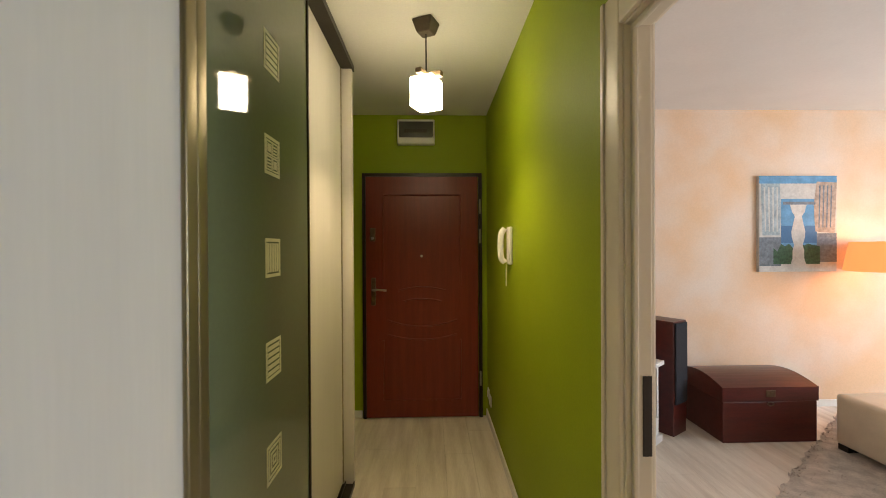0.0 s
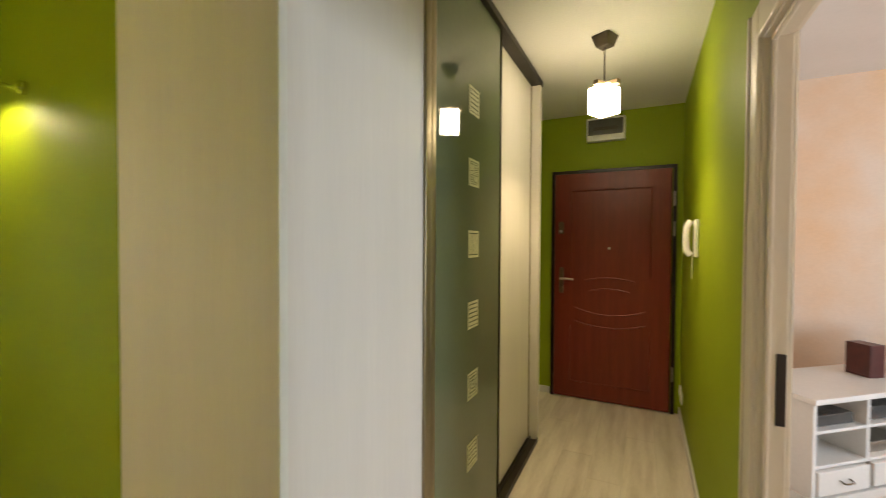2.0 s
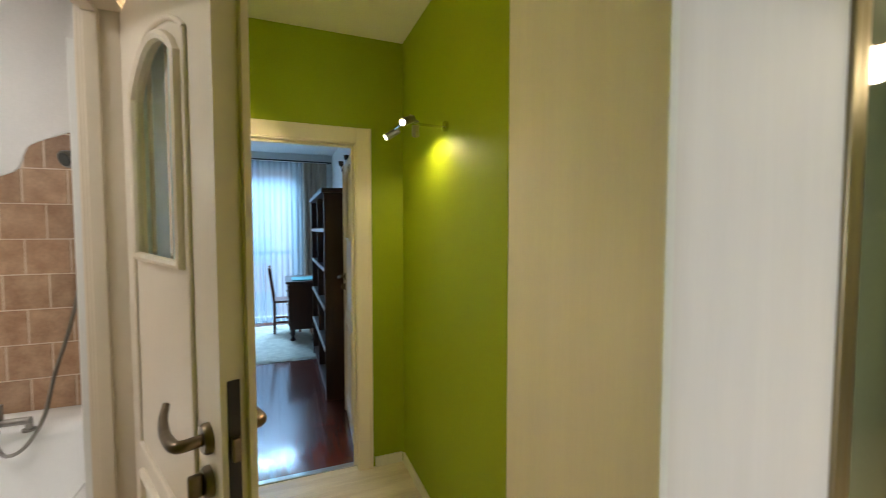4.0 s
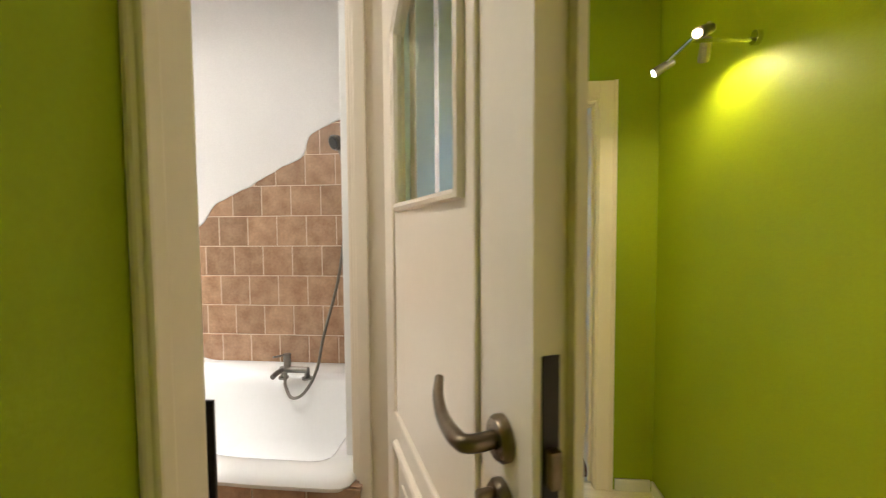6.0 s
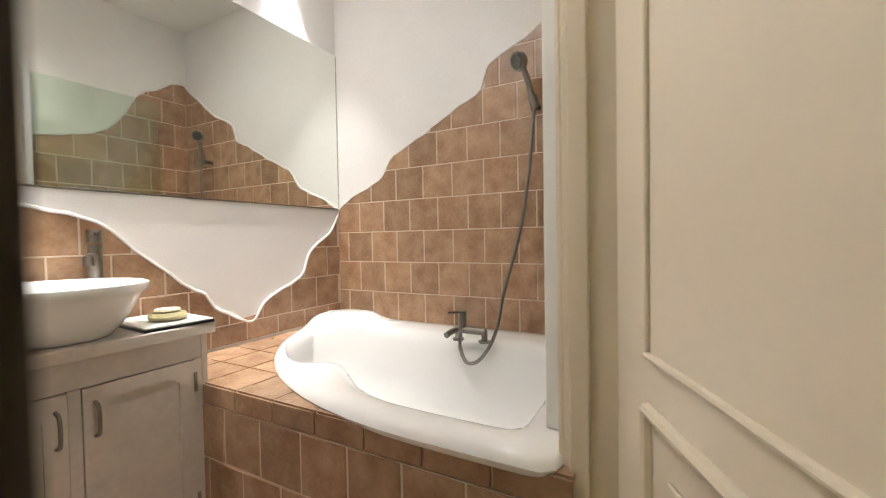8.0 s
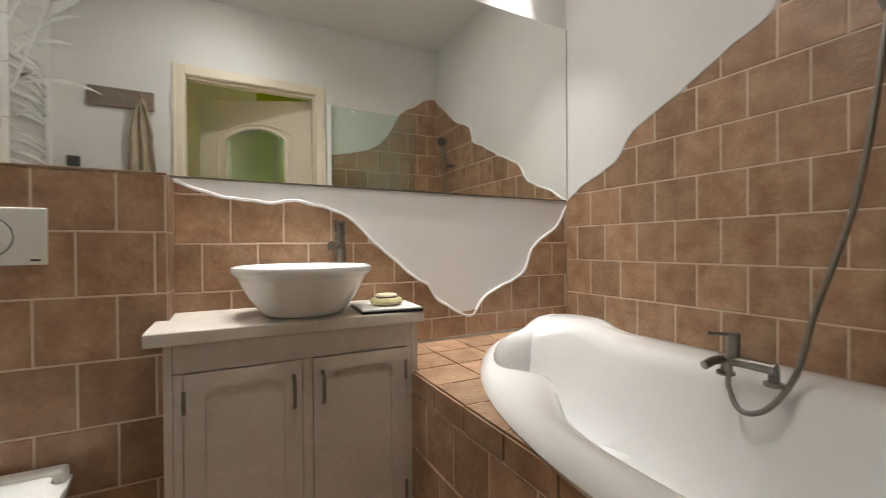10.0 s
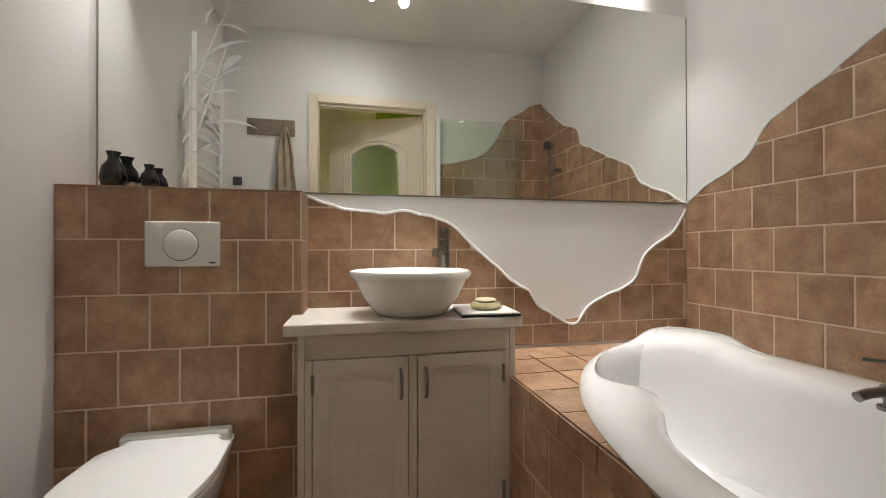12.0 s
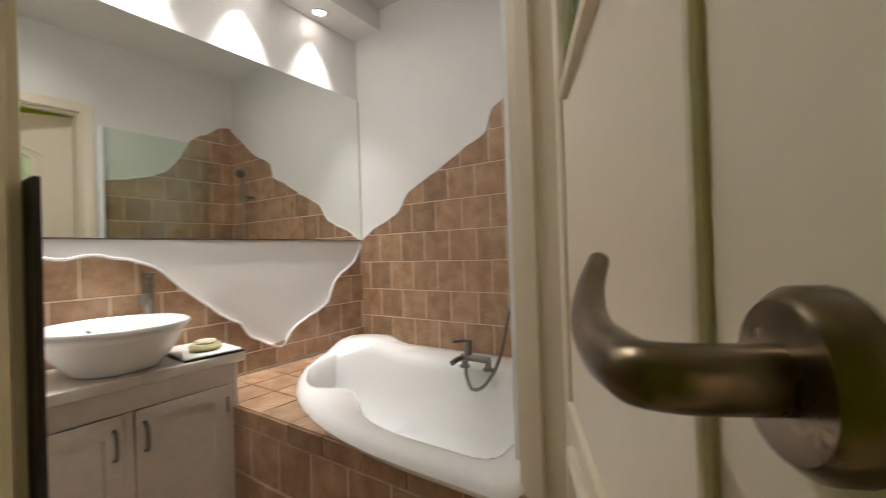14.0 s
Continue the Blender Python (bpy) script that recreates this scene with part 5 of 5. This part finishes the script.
def basin():
    cx, cy, z = -0.648, -2.152, 0.769
    b = thing("vessel_basin", (cx, cy, z), "round white porcelain vessel basin on the vanity", "basin")
    prof = [(0.110, 0.0), (0.118, 0.002), (0.124, 0.008), (0.140, 0.026), (0.161, 0.054), (0.178, 0.084), (0.189, 0.108), (0.195, 0.119), (0.203, 0.125),
            (0.209, 0.132), (0.212, 0.141), (0.209, 0.149), (0.201, 0.152), (0.192, 0.148), (0.172, 0.112), (0.132, 0.055), (0.060, 0.032), (0.001, 0.028)]
    part("bowl", lathe([(r, z + h) for r, h in prof], 64, cx, cy), PORCELAIN, b, smooth=True)
    part("drain", tube([(cx, cy, z + 0.028), (cx, cy, z + 0.033)], 0.026, 24), CHROME, b, smooth=True)
    part("overflow", tube([(cx + 0.03, cy - 0.172, z + 0.105), (cx + 0.03, cy - 0.166, z + 0.108)], 0.010, 14), CHROME, b, smooth=True)


basin()


def basin_tap():
    cx, cy, z = -0.806, -2.325, 0.769
    t = thing("basin_tap", (cx, cy, z), "tall pewter basin tap behind the bowl", "tap")
    part("base", lathe([(0.026, z), (0.026, z + 0.012), (0.021, z + 0.016)], 24, cx, cy), GREYMETAL, t, smooth=True)
    part("column", tube([(cx, cy, z + 0.01), (cx, cy, z + 0.262)], 0.0205, 20), GREYMETAL, t, smooth=True)
    part("cap", tube([(cx, cy, z + 0.266), (cx, cy, z + 0.308)], 0.0220, 20), GREYMETAL, t, smooth=True)
    part("spout", tube(smooth_path([(cx, cy, z + 0.215), (cx + 0.03, cy + 0.055, z + 0.222), (cx + 0.055, cy + 0.100, z + 0.218)]), 0.012, 14), GREYMETAL, t, smooth=True)
    part("nozzle", tube([(cx + 0.055, cy + 0.100, z + 0.224), (cx + 0.055, cy + 0.100, z + 0.196)], 0.014, 14), GREYMETAL, t, smooth=True)
    part("lever", tube([(cx, cy, z + 0.292), (cx + 0.012, cy + 0.045, z + 0.300)], 0.005, 8), GREYMETAL, t, smooth=True)


basin_tap()


def soap():
    tray = thing("soap_tray", (-0.90, -2.09, 0.769), "cream tile tray with black edge on the vanity", "tray", turn=-4)
    part("plate", bm_box(-0.098, 0.098, -0.095, 0.085, 0.0072, 0.013, 0.002), PLASTIC, tray, local=True)
    part("black_edge", bm_box(-0.100, 0.100, -0.097, 0.087, 0.0, 0.0070), BLACKGLAZE, tray, local=True)
    s = thing("stone_soap_dish", (-0.905, -2.10, 0.782), "small olive stone soap dish with a cream soap", "soap dish")
    part("ring", lathe([(0.040, 0.782), (0.052, 0.788), (0.055, 0.797), (0.050, 0.806), (0.030, 0.808)], 32, -0.905, -2.10), SOAPGREEN, s, smooth=True)
    part("soap", lathe([(0.030, 0.8082), (0.038, 0.813), (0.034, 0.819), (0.010, 0.821)], 28, -0.905, -2.10), STONE, s, "cream soap cake", smooth=True)


soap()


def vase(name, x, y, prof, label):
    solid(name, lathe([(1.12 * r, 1.1965 + 1.36 * h) for r, h in prof], 36, x, y), BLACKGLAZE, label, "vase", smooth=True)


vase("vase", 0.351, -2.327, [(0.018, 0), (0.030, 0.008), (0.036, 0.030), (0.030, 0.058), (0.016, 0.074), (0.014, 0.084), (0.020, 0.096), (0.016, 0.0965)],
     "glossy black ceramic vase on the cistern box")
vase("vase", 0.246, -2.335, [(0.013, 0), (0.023, 0.006), (0.028, 0.022), (0.022, 0.042), (0.012, 0.052), (0.011, 0.060), (0.015, 0.068), (0.012, 0.0685)],
     "small glossy black vase with pale speckled band")
rnd = random.Random(9)
for k in range(3):
    cx, cy = 0.296 - 0.016 * k, -2.312 + 0.012 * (k % 2)
    bm = bmesh.new()
    for i in range(26):
        u = i / 25
        a, r = i * 2.4, 0.013 * math.sin(math.pi * (0.15 + 0.8 * u))
        c = Vector((cx + r * math.cos(a), cy + r * math.sin(a), 1.200 + 0.020 * u))
        d = Vector((math.cos(a), math.sin(a), 0.5))
        t1, t2 = Vector((-math.sin(a), math.cos(a), 0)) * 0.004, Vector((0, 0, 0.003))
        bm.faces.new([bm.verts.new(q) for q in (c - t1, c - t2, c + t1 + d * 0.002, c + t2 + d * 0.004)])
    bmesh.ops.create_icosphere(bm, subdivisions=2, radius=0.010, matrix=Matrix.Translation((cx, cy, 1.208)))
    solid("pine_cone", bm, WOODPEG if k else DARKWOOD, "small brown pine cone beside the vases", "pine cone", group="pine cones")


# bathtub
XT = -0.965  # tiled apron face
ap = thing("tub_surround", (XT, -1.5, 0), "brown tiled bathtub apron and ledge", "tub surround", kind="structure")
apron_core = bmesh.new()
add_box(apron_core, -1.03, XT - 0.0095, YS + 0.011, -0.866, 0.0, 0.5680)
add_box(apron_core, XB + 0.011, -1.03, YS + 0.011, -2.26, 0.45, 0.5680)
part("core", apron_core, GROUT, ap)
clad(ap, "a", "y", XT - 0.0095, 1, YS + 0.012, -0.867, 0.0, 0.500, 0.169, 0.175, -2.0, 0.150)
for i in range(9):
    y0 = -2.362 + 0.169 * i
    part("tile", bm_box(XT - 0.004, XT + 0.002, y0 + 0.003, y0 + 0.166, 0.505, 0.566, 0.002), TILE, ap)
def bathtub():
    t = thing("bathtub", (-1.46, -1.6, 0), "glossy white acrylic bathtub with a rounded headrest end", "bathtub")
    x0, x1, y0, y1 = XB + 0.012, -0.950, -2.335, -0.872
    # corner radii: SE large, SW small, NW, NE
    def outline(ins, ins_w, bump=0.0):
        ax0, ax1, ay0, ay1 = x0 + ins_w, x1 - ins, y0 + ins * 1.25, y1 - ins
        pts = []
        for (cx, cy, rx, ry, a0) in ((ax1, ay0, 0.95, 1.15, -90), (ax1, ay1, 0.05, 0.05, 0), (ax0, ay1, 0.14, 0.14, 90), (ax0, ay0, 0.07 + 1.9 * max(0.0, ins - 0.04), 0.20 + 1.2 * max(0.0, ins - 0.04), 180)):
            rx, ry = min(rx, (ax1 - ax0) * 0.91), min(ry, (ay1 - ay0) * 0.80)
            ox = cx - rx if cx == ax1 else cx + rx
            oy = cy - ry if cy == ay1 else cy + ry
            for k in range(17):
                a = radians(a0 + 90 * k / 16)
                pts.append((ox + rx * math.cos(a), oy + ry * math.sin(a)))
        out = []
        for i in range(len(pts)):
            p, q = Vector(pts[i]), Vector(pts[(i + 1) % len(pts)])
            n = max(1, int((q - p).length / 0.05))
            out += [p.lerp(q, k / n) for k in range(n)]
        return out
    def resample(pts, n=140):
        pts = pts + [pts[0]]
        ln = [0.0]
        for p, q in zip(pts, pts[1:]):
            ln.append(ln[-1] + (q - p).length)
        return [(float(np.interp(s, ln, [p.x for p in pts])), float(np.interp(s, ln, [p.y for p in pts]))) for s in np.linspace(0, ln[-1], n, endpoint=False)]
    bm = bmesh.new()
    rings = []
    for ins, insw, z, wing in ((0.012, 0.010, 0.552, 0), (0.003, 0.004, 0.560, 0), (-0.003, 0.0, 0.574, 0), (0.002, 0.004, 0.588, 0), (0.014, 0.014, 0.597, 0), (0.032, 0.04, 0.604, 0),
                               (0.058, 0.10, 0.606, 0.15), (0.082, 0.17, 0.603, 0.55), (0.098, 0.205, 0.594, 0.85), (0.110, 0.222, 0.578, 1), (0.118, 0.234, 0.552, 1), (0.127, 0.245, 0.50, 0.92),
                               (0.142, 0.262, 0.40, 0.7), (0.160, 0.280, 0.30, 0.5), (0.185, 0.305, 0.235, 0.3), (0.225, 0.345, 0.197, 0.1), (0.30, 0.43, 0.183, 0)):
        ring = []
        for x, y in resample(outline(ins, insw)):
            far = math.hypot((x + 1.80) / 0.185, (y + 2.16) / 0.185)
            dz = 0.050 * math.exp(-far ** 6) if z > 0.54 else 0.0
            if x > -1.52 and wing:
                arm = math.exp(-((y + 1.735) / (0.065 if y < -1.735 else 0.22)) ** 2)
                bay = 0.5 + 0.5 * math.tanh((-1.86 - y) / 0.05)
                x += wing * (0.030 * bay * min(1, (x + 1.52) / 0.2) - 0.135 * arm)
            ring.append(bm.verts.new((x, y, z + dz)))
        rings.append(ring)
    for p, q in zip(rings, rings[1:]):
        for i in range(len(p)):
            j = (i + 1) % len(p)
            bm.faces.new((p[i], p[j], q[j], q[i]))
    bm.faces.new(rings[-1])
    part("shell", bm, ENAMEL, t, smooth=True)
    # ledge tiles around the rim, cut to its curve
    edge = resample(outline(0.055, 0.10))
    def outside(px, py):
        hit = False
        for (ax, ay), (cx, cy) in zip(edge, edge[1:] + edge[:1]):
            if (ay > py) != (cy > py) and px < (cx - ax) * (py - ay) / (cy - ay) + ax:
                hit = not hit
        return not hit
    for i in range(6):
        for j in range(9):
            xa, ya = XT - 0.003 - 0.169 * (i + 1), -2.362 + 0.169 * j
            tb, m, e = bmesh.new(), 10, 0.1615 / 10
            for u in range(m):
                for v in range(m):
                    a, b = xa + 0.004 + e * u, ya + 0.004 + e * v
                    if outside(a + e / 2, b + e / 2) and a > XB + 0.012:
                        add_box(tb, a, a + e, b, b + e, 0.5555, 0.570)
            if tb.verts:
                bmesh.ops.remove_doubles(tb, verts=tb.verts, dist=1e-5)
                part("tile", tb, TILE, ap)
            else:
                tb.free()
    part("drain", tube([(-1.40, -1.45, 0.181), (-1.40, -1.45, 0.187)], 0.028, 24), CHROME, t, smooth=True)


bathtub()


def tub_mixer():
    x, z = -1.715, 0.645
    m = thing("tub_mixer", (x, -1.41, 0.60), "pewter bath mixer on the tub rim", "tap")
    part("body", tube([(x, -1.475, z), (x, -1.335, z)], 0.0155, 16), GREYMETAL, m, smooth=True)
    for yy in (-1.465, -1.345):
        part("pillar", tube([(x - 0.01, yy, 0.598), (x - 0.01, yy, z)], 0.013, 12), GREYMETAL, m, smooth=True)
        part("flange", tube([(x - 0.01, yy, 0.597), (x - 0.01, yy, 0.606)], 0.024, 18), GREYMETAL, m, smooth=True)
    part("cartridge", tube([(x, -1.440, z + 0.008), (x, -1.440, z + 0.078)], 0.0175, 18), GREYMETAL, m, smooth=True)
    part("lever", tube([(x + 0.005, -1.445, z + 0.074), (x + 0.060, -1.478, z + 0.078)], 0.005, 10), GREYMETAL, m, smooth=True)
    part("spout", tube(smooth_path([(x, -1.46, z), (x + 0.045, -1.470, z - 0.003), (x + 0.080, -1.475, z - 0.012)]), 0.0125, 14), GREYMETAL, m, smooth=True)
    part("hose_outlet", tube([(x, -1.452, z - 0.01), (x, -1.452, z - 0.035)], 0.010, 12), GREYMETAL, m, smooth=True)
    hose = smooth_path([(x, -1.452, z - 0.03), (x + 0.01, -1.446, z - 0.080), (x + 0.030, -1.405, z - 0.128), (x + 0.020, -1.348, z - 0.105), (x - 0.030, -1.305, z - 0.01),
                        (-1.80, -1.285, 0.80), (-1.865, -1.235, 1.05), (-1.885, -1.200, 1.30), (-1.905, -1.178, 1.575)], 10)
    s = thing("hand_shower", (-1.95, -1.18, 1.56), "pewter hand shower on a wall hook with its hose", "shower")
    part("hose", tube(hose, 0.0075, 10), GREYMETAL, s, "flexible metal hose", smooth=True)
    part("wall_hook", tube([(XB + 0.008, -1.18, 1.60), (-1.915, -1.18, 1.60)], 0.013, 12), GREYMETAL, s, smooth=True)
    part("holder", tube([(-1.908, -1.175, 1.575), (-1.902, -1.185, 1.625)], 0.018, 14), GREYMETAL, s, smooth=True)
    part("grip", tube(smooth_path([(-1.906, -1.177, 1.565), (-1.894, -1.193, 1.66), (-1.872, -1.215, 1.745)]), 0.0125, 12), GREYMETAL, s, smooth=True)
    d = Vector((0.72, -0.45, -0.35)).normalized()
    c = Vector((-1.865, -1.225, 1.768))
    head = part("spray_head", tube([c - d * 0.022, c - d * 0.012, c + d * 0.012, c + d * 0.020], 0.040, 24, taper=[0.45, 0.85, 1, 0.94]), GREYMETAL, s, smooth=True)
    part("spray_face", tube([c + d * 0.0202, c + d * 0.023], 0.030, 20), GREYPLASTIC, head)


tub_mixer()


def bath_screen():
    s = thing("bath_screen", (-1.0, -0.95, 0.603), "glass bath screen in a white profile folded to the wall", "bath screen")
    part("wall_profile", bm_box(-1.106, -1.074, -0.924, -0.868, 0.604, 2.02, 0.004), RAD, s, "white aluminium profile")
    part("glass_panel", bm_box(-1.780, -1.106, -0.898, -0.892, 0.610, 2.02), SCREENGLASS, s)


bath_screen()


def towel_radiator():
    r = thing("towel_radiator", (0.44, -1.36, 0.75), "white ladder towel radiator on the bathroom wall", "radiator")
    xr = 0.405
    for yy in (-1.62, -1.10):
        part("upright", tube([(xr, yy, 0.75), (xr, yy, 1.93)], 0.017, 12), RAD, r, smooth=True)
        part("bracket", bm_box(xr, 0.4495, yy - 0.012, yy + 0.012, 1.70, 1.73), RAD, r)
    for k in range(20):
        z = 0.80 + 0.050 * k + (0.06 if k > 6 else 0) + (0.06 if k > 13 else 0)
        if z < 1.92:
            part("rung", tube([(xr, -1.61, z), (xr - 0.022, -1.49, z), (xr - 0.030, -1.36, z), (xr - 0.022, -1.23, z), (xr, -1.11, z)], 0.010, 8), RAD, r, smooth=True)


towel_radiator()


def peg_rail():
    p = thing("peg_rail", (0.13, -0.87, 1.823), "taupe wooden hook rail on the white wall", "hook rail")
    part("board", bm_box(-0.033, 0.293, -0.886, -0.866, 1.823, 1.938, 0.006), WOODPEG, p)
    for xx in (0.03, 0.13, 0.235):
        part("hook", tube(smooth_path([(xx, -0.887, 1.885), (xx, -0.915, 1.880), (xx, -0.920, 1.895)]), 0.006, 8), GREYMETAL, p, smooth=True)
    bm = bmesh.new()
    prev = None
    for i in range(13):
        u = i / 12
        row = []
        for k in range(9):
            v = k / 8
            w = 0.012 + 0.075 * v ** 0.6
            row.append(bm.verts.new((0.03 + (u - 0.5) * 2 * w * (1 if v < 0.6 else 0.85), -0.912 - 0.012 * math.sin(u * 15 + v * 2) - 0.006, 1.885 - 0.46 * v - 0.03 * math.sin(u * 9))))
        if prev:
            for k in range(8):
                bm.faces.new((prev[k], row[k], row[k + 1], prev[k + 1]))
        prev = row
    tw = solid("hand_towel", bm, TOWEL, "beige hand towel hanging from the hook", "towel", smooth=True)
    md = tw.modifiers.new("thick", "SOLIDIFY")
    md.thickness = 0.006


peg_rail()
ds = thing("wall_box", (0.355, -0.866, 1.455), "small dark socket box on the white wall", "socket")
part("housing", bm_box(0.325, 0.385, -0.885, -0.866, 1.455, 1.515, 0.005), GREYPLASTIC, ds, smooth=True)

kn = thing("coat_hook", (0.45, -1.72, 1.18), "small white round knob on the bathroom wall", "hook")
part("stem", tube([(0.4495, -1.72, 1.20), (0.42, -1.72, 1.20)], 0.008, 12), PLASTIC, kn, smooth=True)
part("knob", tube([(0.422, -1.72, 1.20), (0.415, -1.72, 1.20), (0.405, -1.72, 1.20)], 0.018, 18, taper=[0.7, 1, 0.8]), PLASTIC, kn, smooth=True)

# downlights in the bulkhead and the ceiling spot
for xx in (-1.647, -1.231, -0.815, -0.355, 0.330):
    d = thing("downlight", (xx, -2.292, SOF), "recessed chrome downlight in the bulkhead, lit", "downlight", "bulkhead downlights")
    ring = bmesh.new()
    n = 28
    for r0, r1, z0, z1 in ((0.040, 0.030, SOF - 0.004, SOF - 0.004), (0.040, 0.042, SOF - 0.004, SOF - 0.0005)):
        a = [ring.verts.new((xx + r0 * math.cos(2 * math.pi * i / n), -2.292 + r0 * math.sin(2 * math.pi * i / n), z0)) for i in range(n)]
        b = [ring.verts.new((xx + r1 * math.cos(2 * math.pi * i / n), -2.292 + r1 * math.sin(2 * math.pi * i / n), z1)) for i in range(n)]
        for i in range(n):
            ring.faces.new((a[i], a[(i + 1) % n], b[(i + 1) % n], b[i]))
    part("trim_ring", ring, CHROME, d)
    part("bulb", tube([(xx, -2.292, SOF - 0.003), (xx, -2.292, SOF - 0.0008)], 0.028, 20), BULBCOOL, d, "lit halogen bulb")
    lamp("downlight_beam", "SPOT", look((xx, -2.292, SOF - 0.006), (xx, -2.305, 0)), 66, NEUTRAL, spot=64, blend=1.0, radius=0.02)


def ceiling_spot():
    cx, cy = -0.64, -1.55
    s = thing("ceiling_spot", (cx, cy, BC), "chrome two-headed ceiling spotlight, lit", "lamp")
    part("base", tube([(cx, cy, BC - 0.001), (cx, cy, BC - 0.022)], 0.045, 24), CHROME, s, smooth=True)
    part("bar", tube([(cx - 0.10, cy, BC - 0.035), (cx + 0.10, cy, BC - 0.035)], 0.008, 10), CHROME, s, smooth=True)
    for dx, d in ((-0.09, (-0.45, -0.25, -0.85)), (0.09, (0.25, 0.45, -0.85))):
        c, d = Vector((cx + dx, cy, BC - 0.075)), Vector(d).normalized()
        h = part("head", tube([c - d * 0.035, c - d * 0.025, c + d * 0.03], 0.028, 18, taper=[0.6, 0.9, 1]), CHROME, s, smooth=True)
        part("bulb", tube([c + d * 0.0302, c + d * 0.034], 0.025, 18), BULBCOOL, h, "lit halogen bulb")
        lamp("ceiling_spot_beam", "SPOT", look(c + d * 0.038, c + d), 30 if dx < 0 else 22, NEUTRAL, spot=150, blend=1.0, radius=0.03)


ceiling_spot()

# ---- floor planks, last ----
def planks(holder, x0, x1, y0, y1, along, material, seed, width=0.19, length=1.28):
    rnd = random.Random(seed)
    a0, a1, b0, b1 = (y0, y1, x0, x1) if along == "y" else (x0, x1, y0, y1)
    b = b0
    while b < b1 - 0.005:
        be = min(b + width, b1)
        a = a0 - rnd.uniform(0, length)
        while a < a1:
            ae = min(a + length, a1)
            s = max(a, a0)
            if ae - s > 0.02:
                g = 0.0006
                bm = bm_box(b + g, be - g, s + g, ae - g, -0.012, 0.0) if along == "y" else bm_box(s + g, ae - g, b + g, be - g, -0.012, 0.0)
                part("plank", bm, material, holder)
            a += length
        b = be


planks(floor_hall, -1.995, 0.918, -0.757, 3.66, "y", PLANK, 21)
planks(floor_living, 0.922, 6.0, -1.0, 3.71, "y", PLANK, 22)
planks(floor_study, -6.30, -2.005, -2.65, 0.438, "x", REDFLOOR, 23)
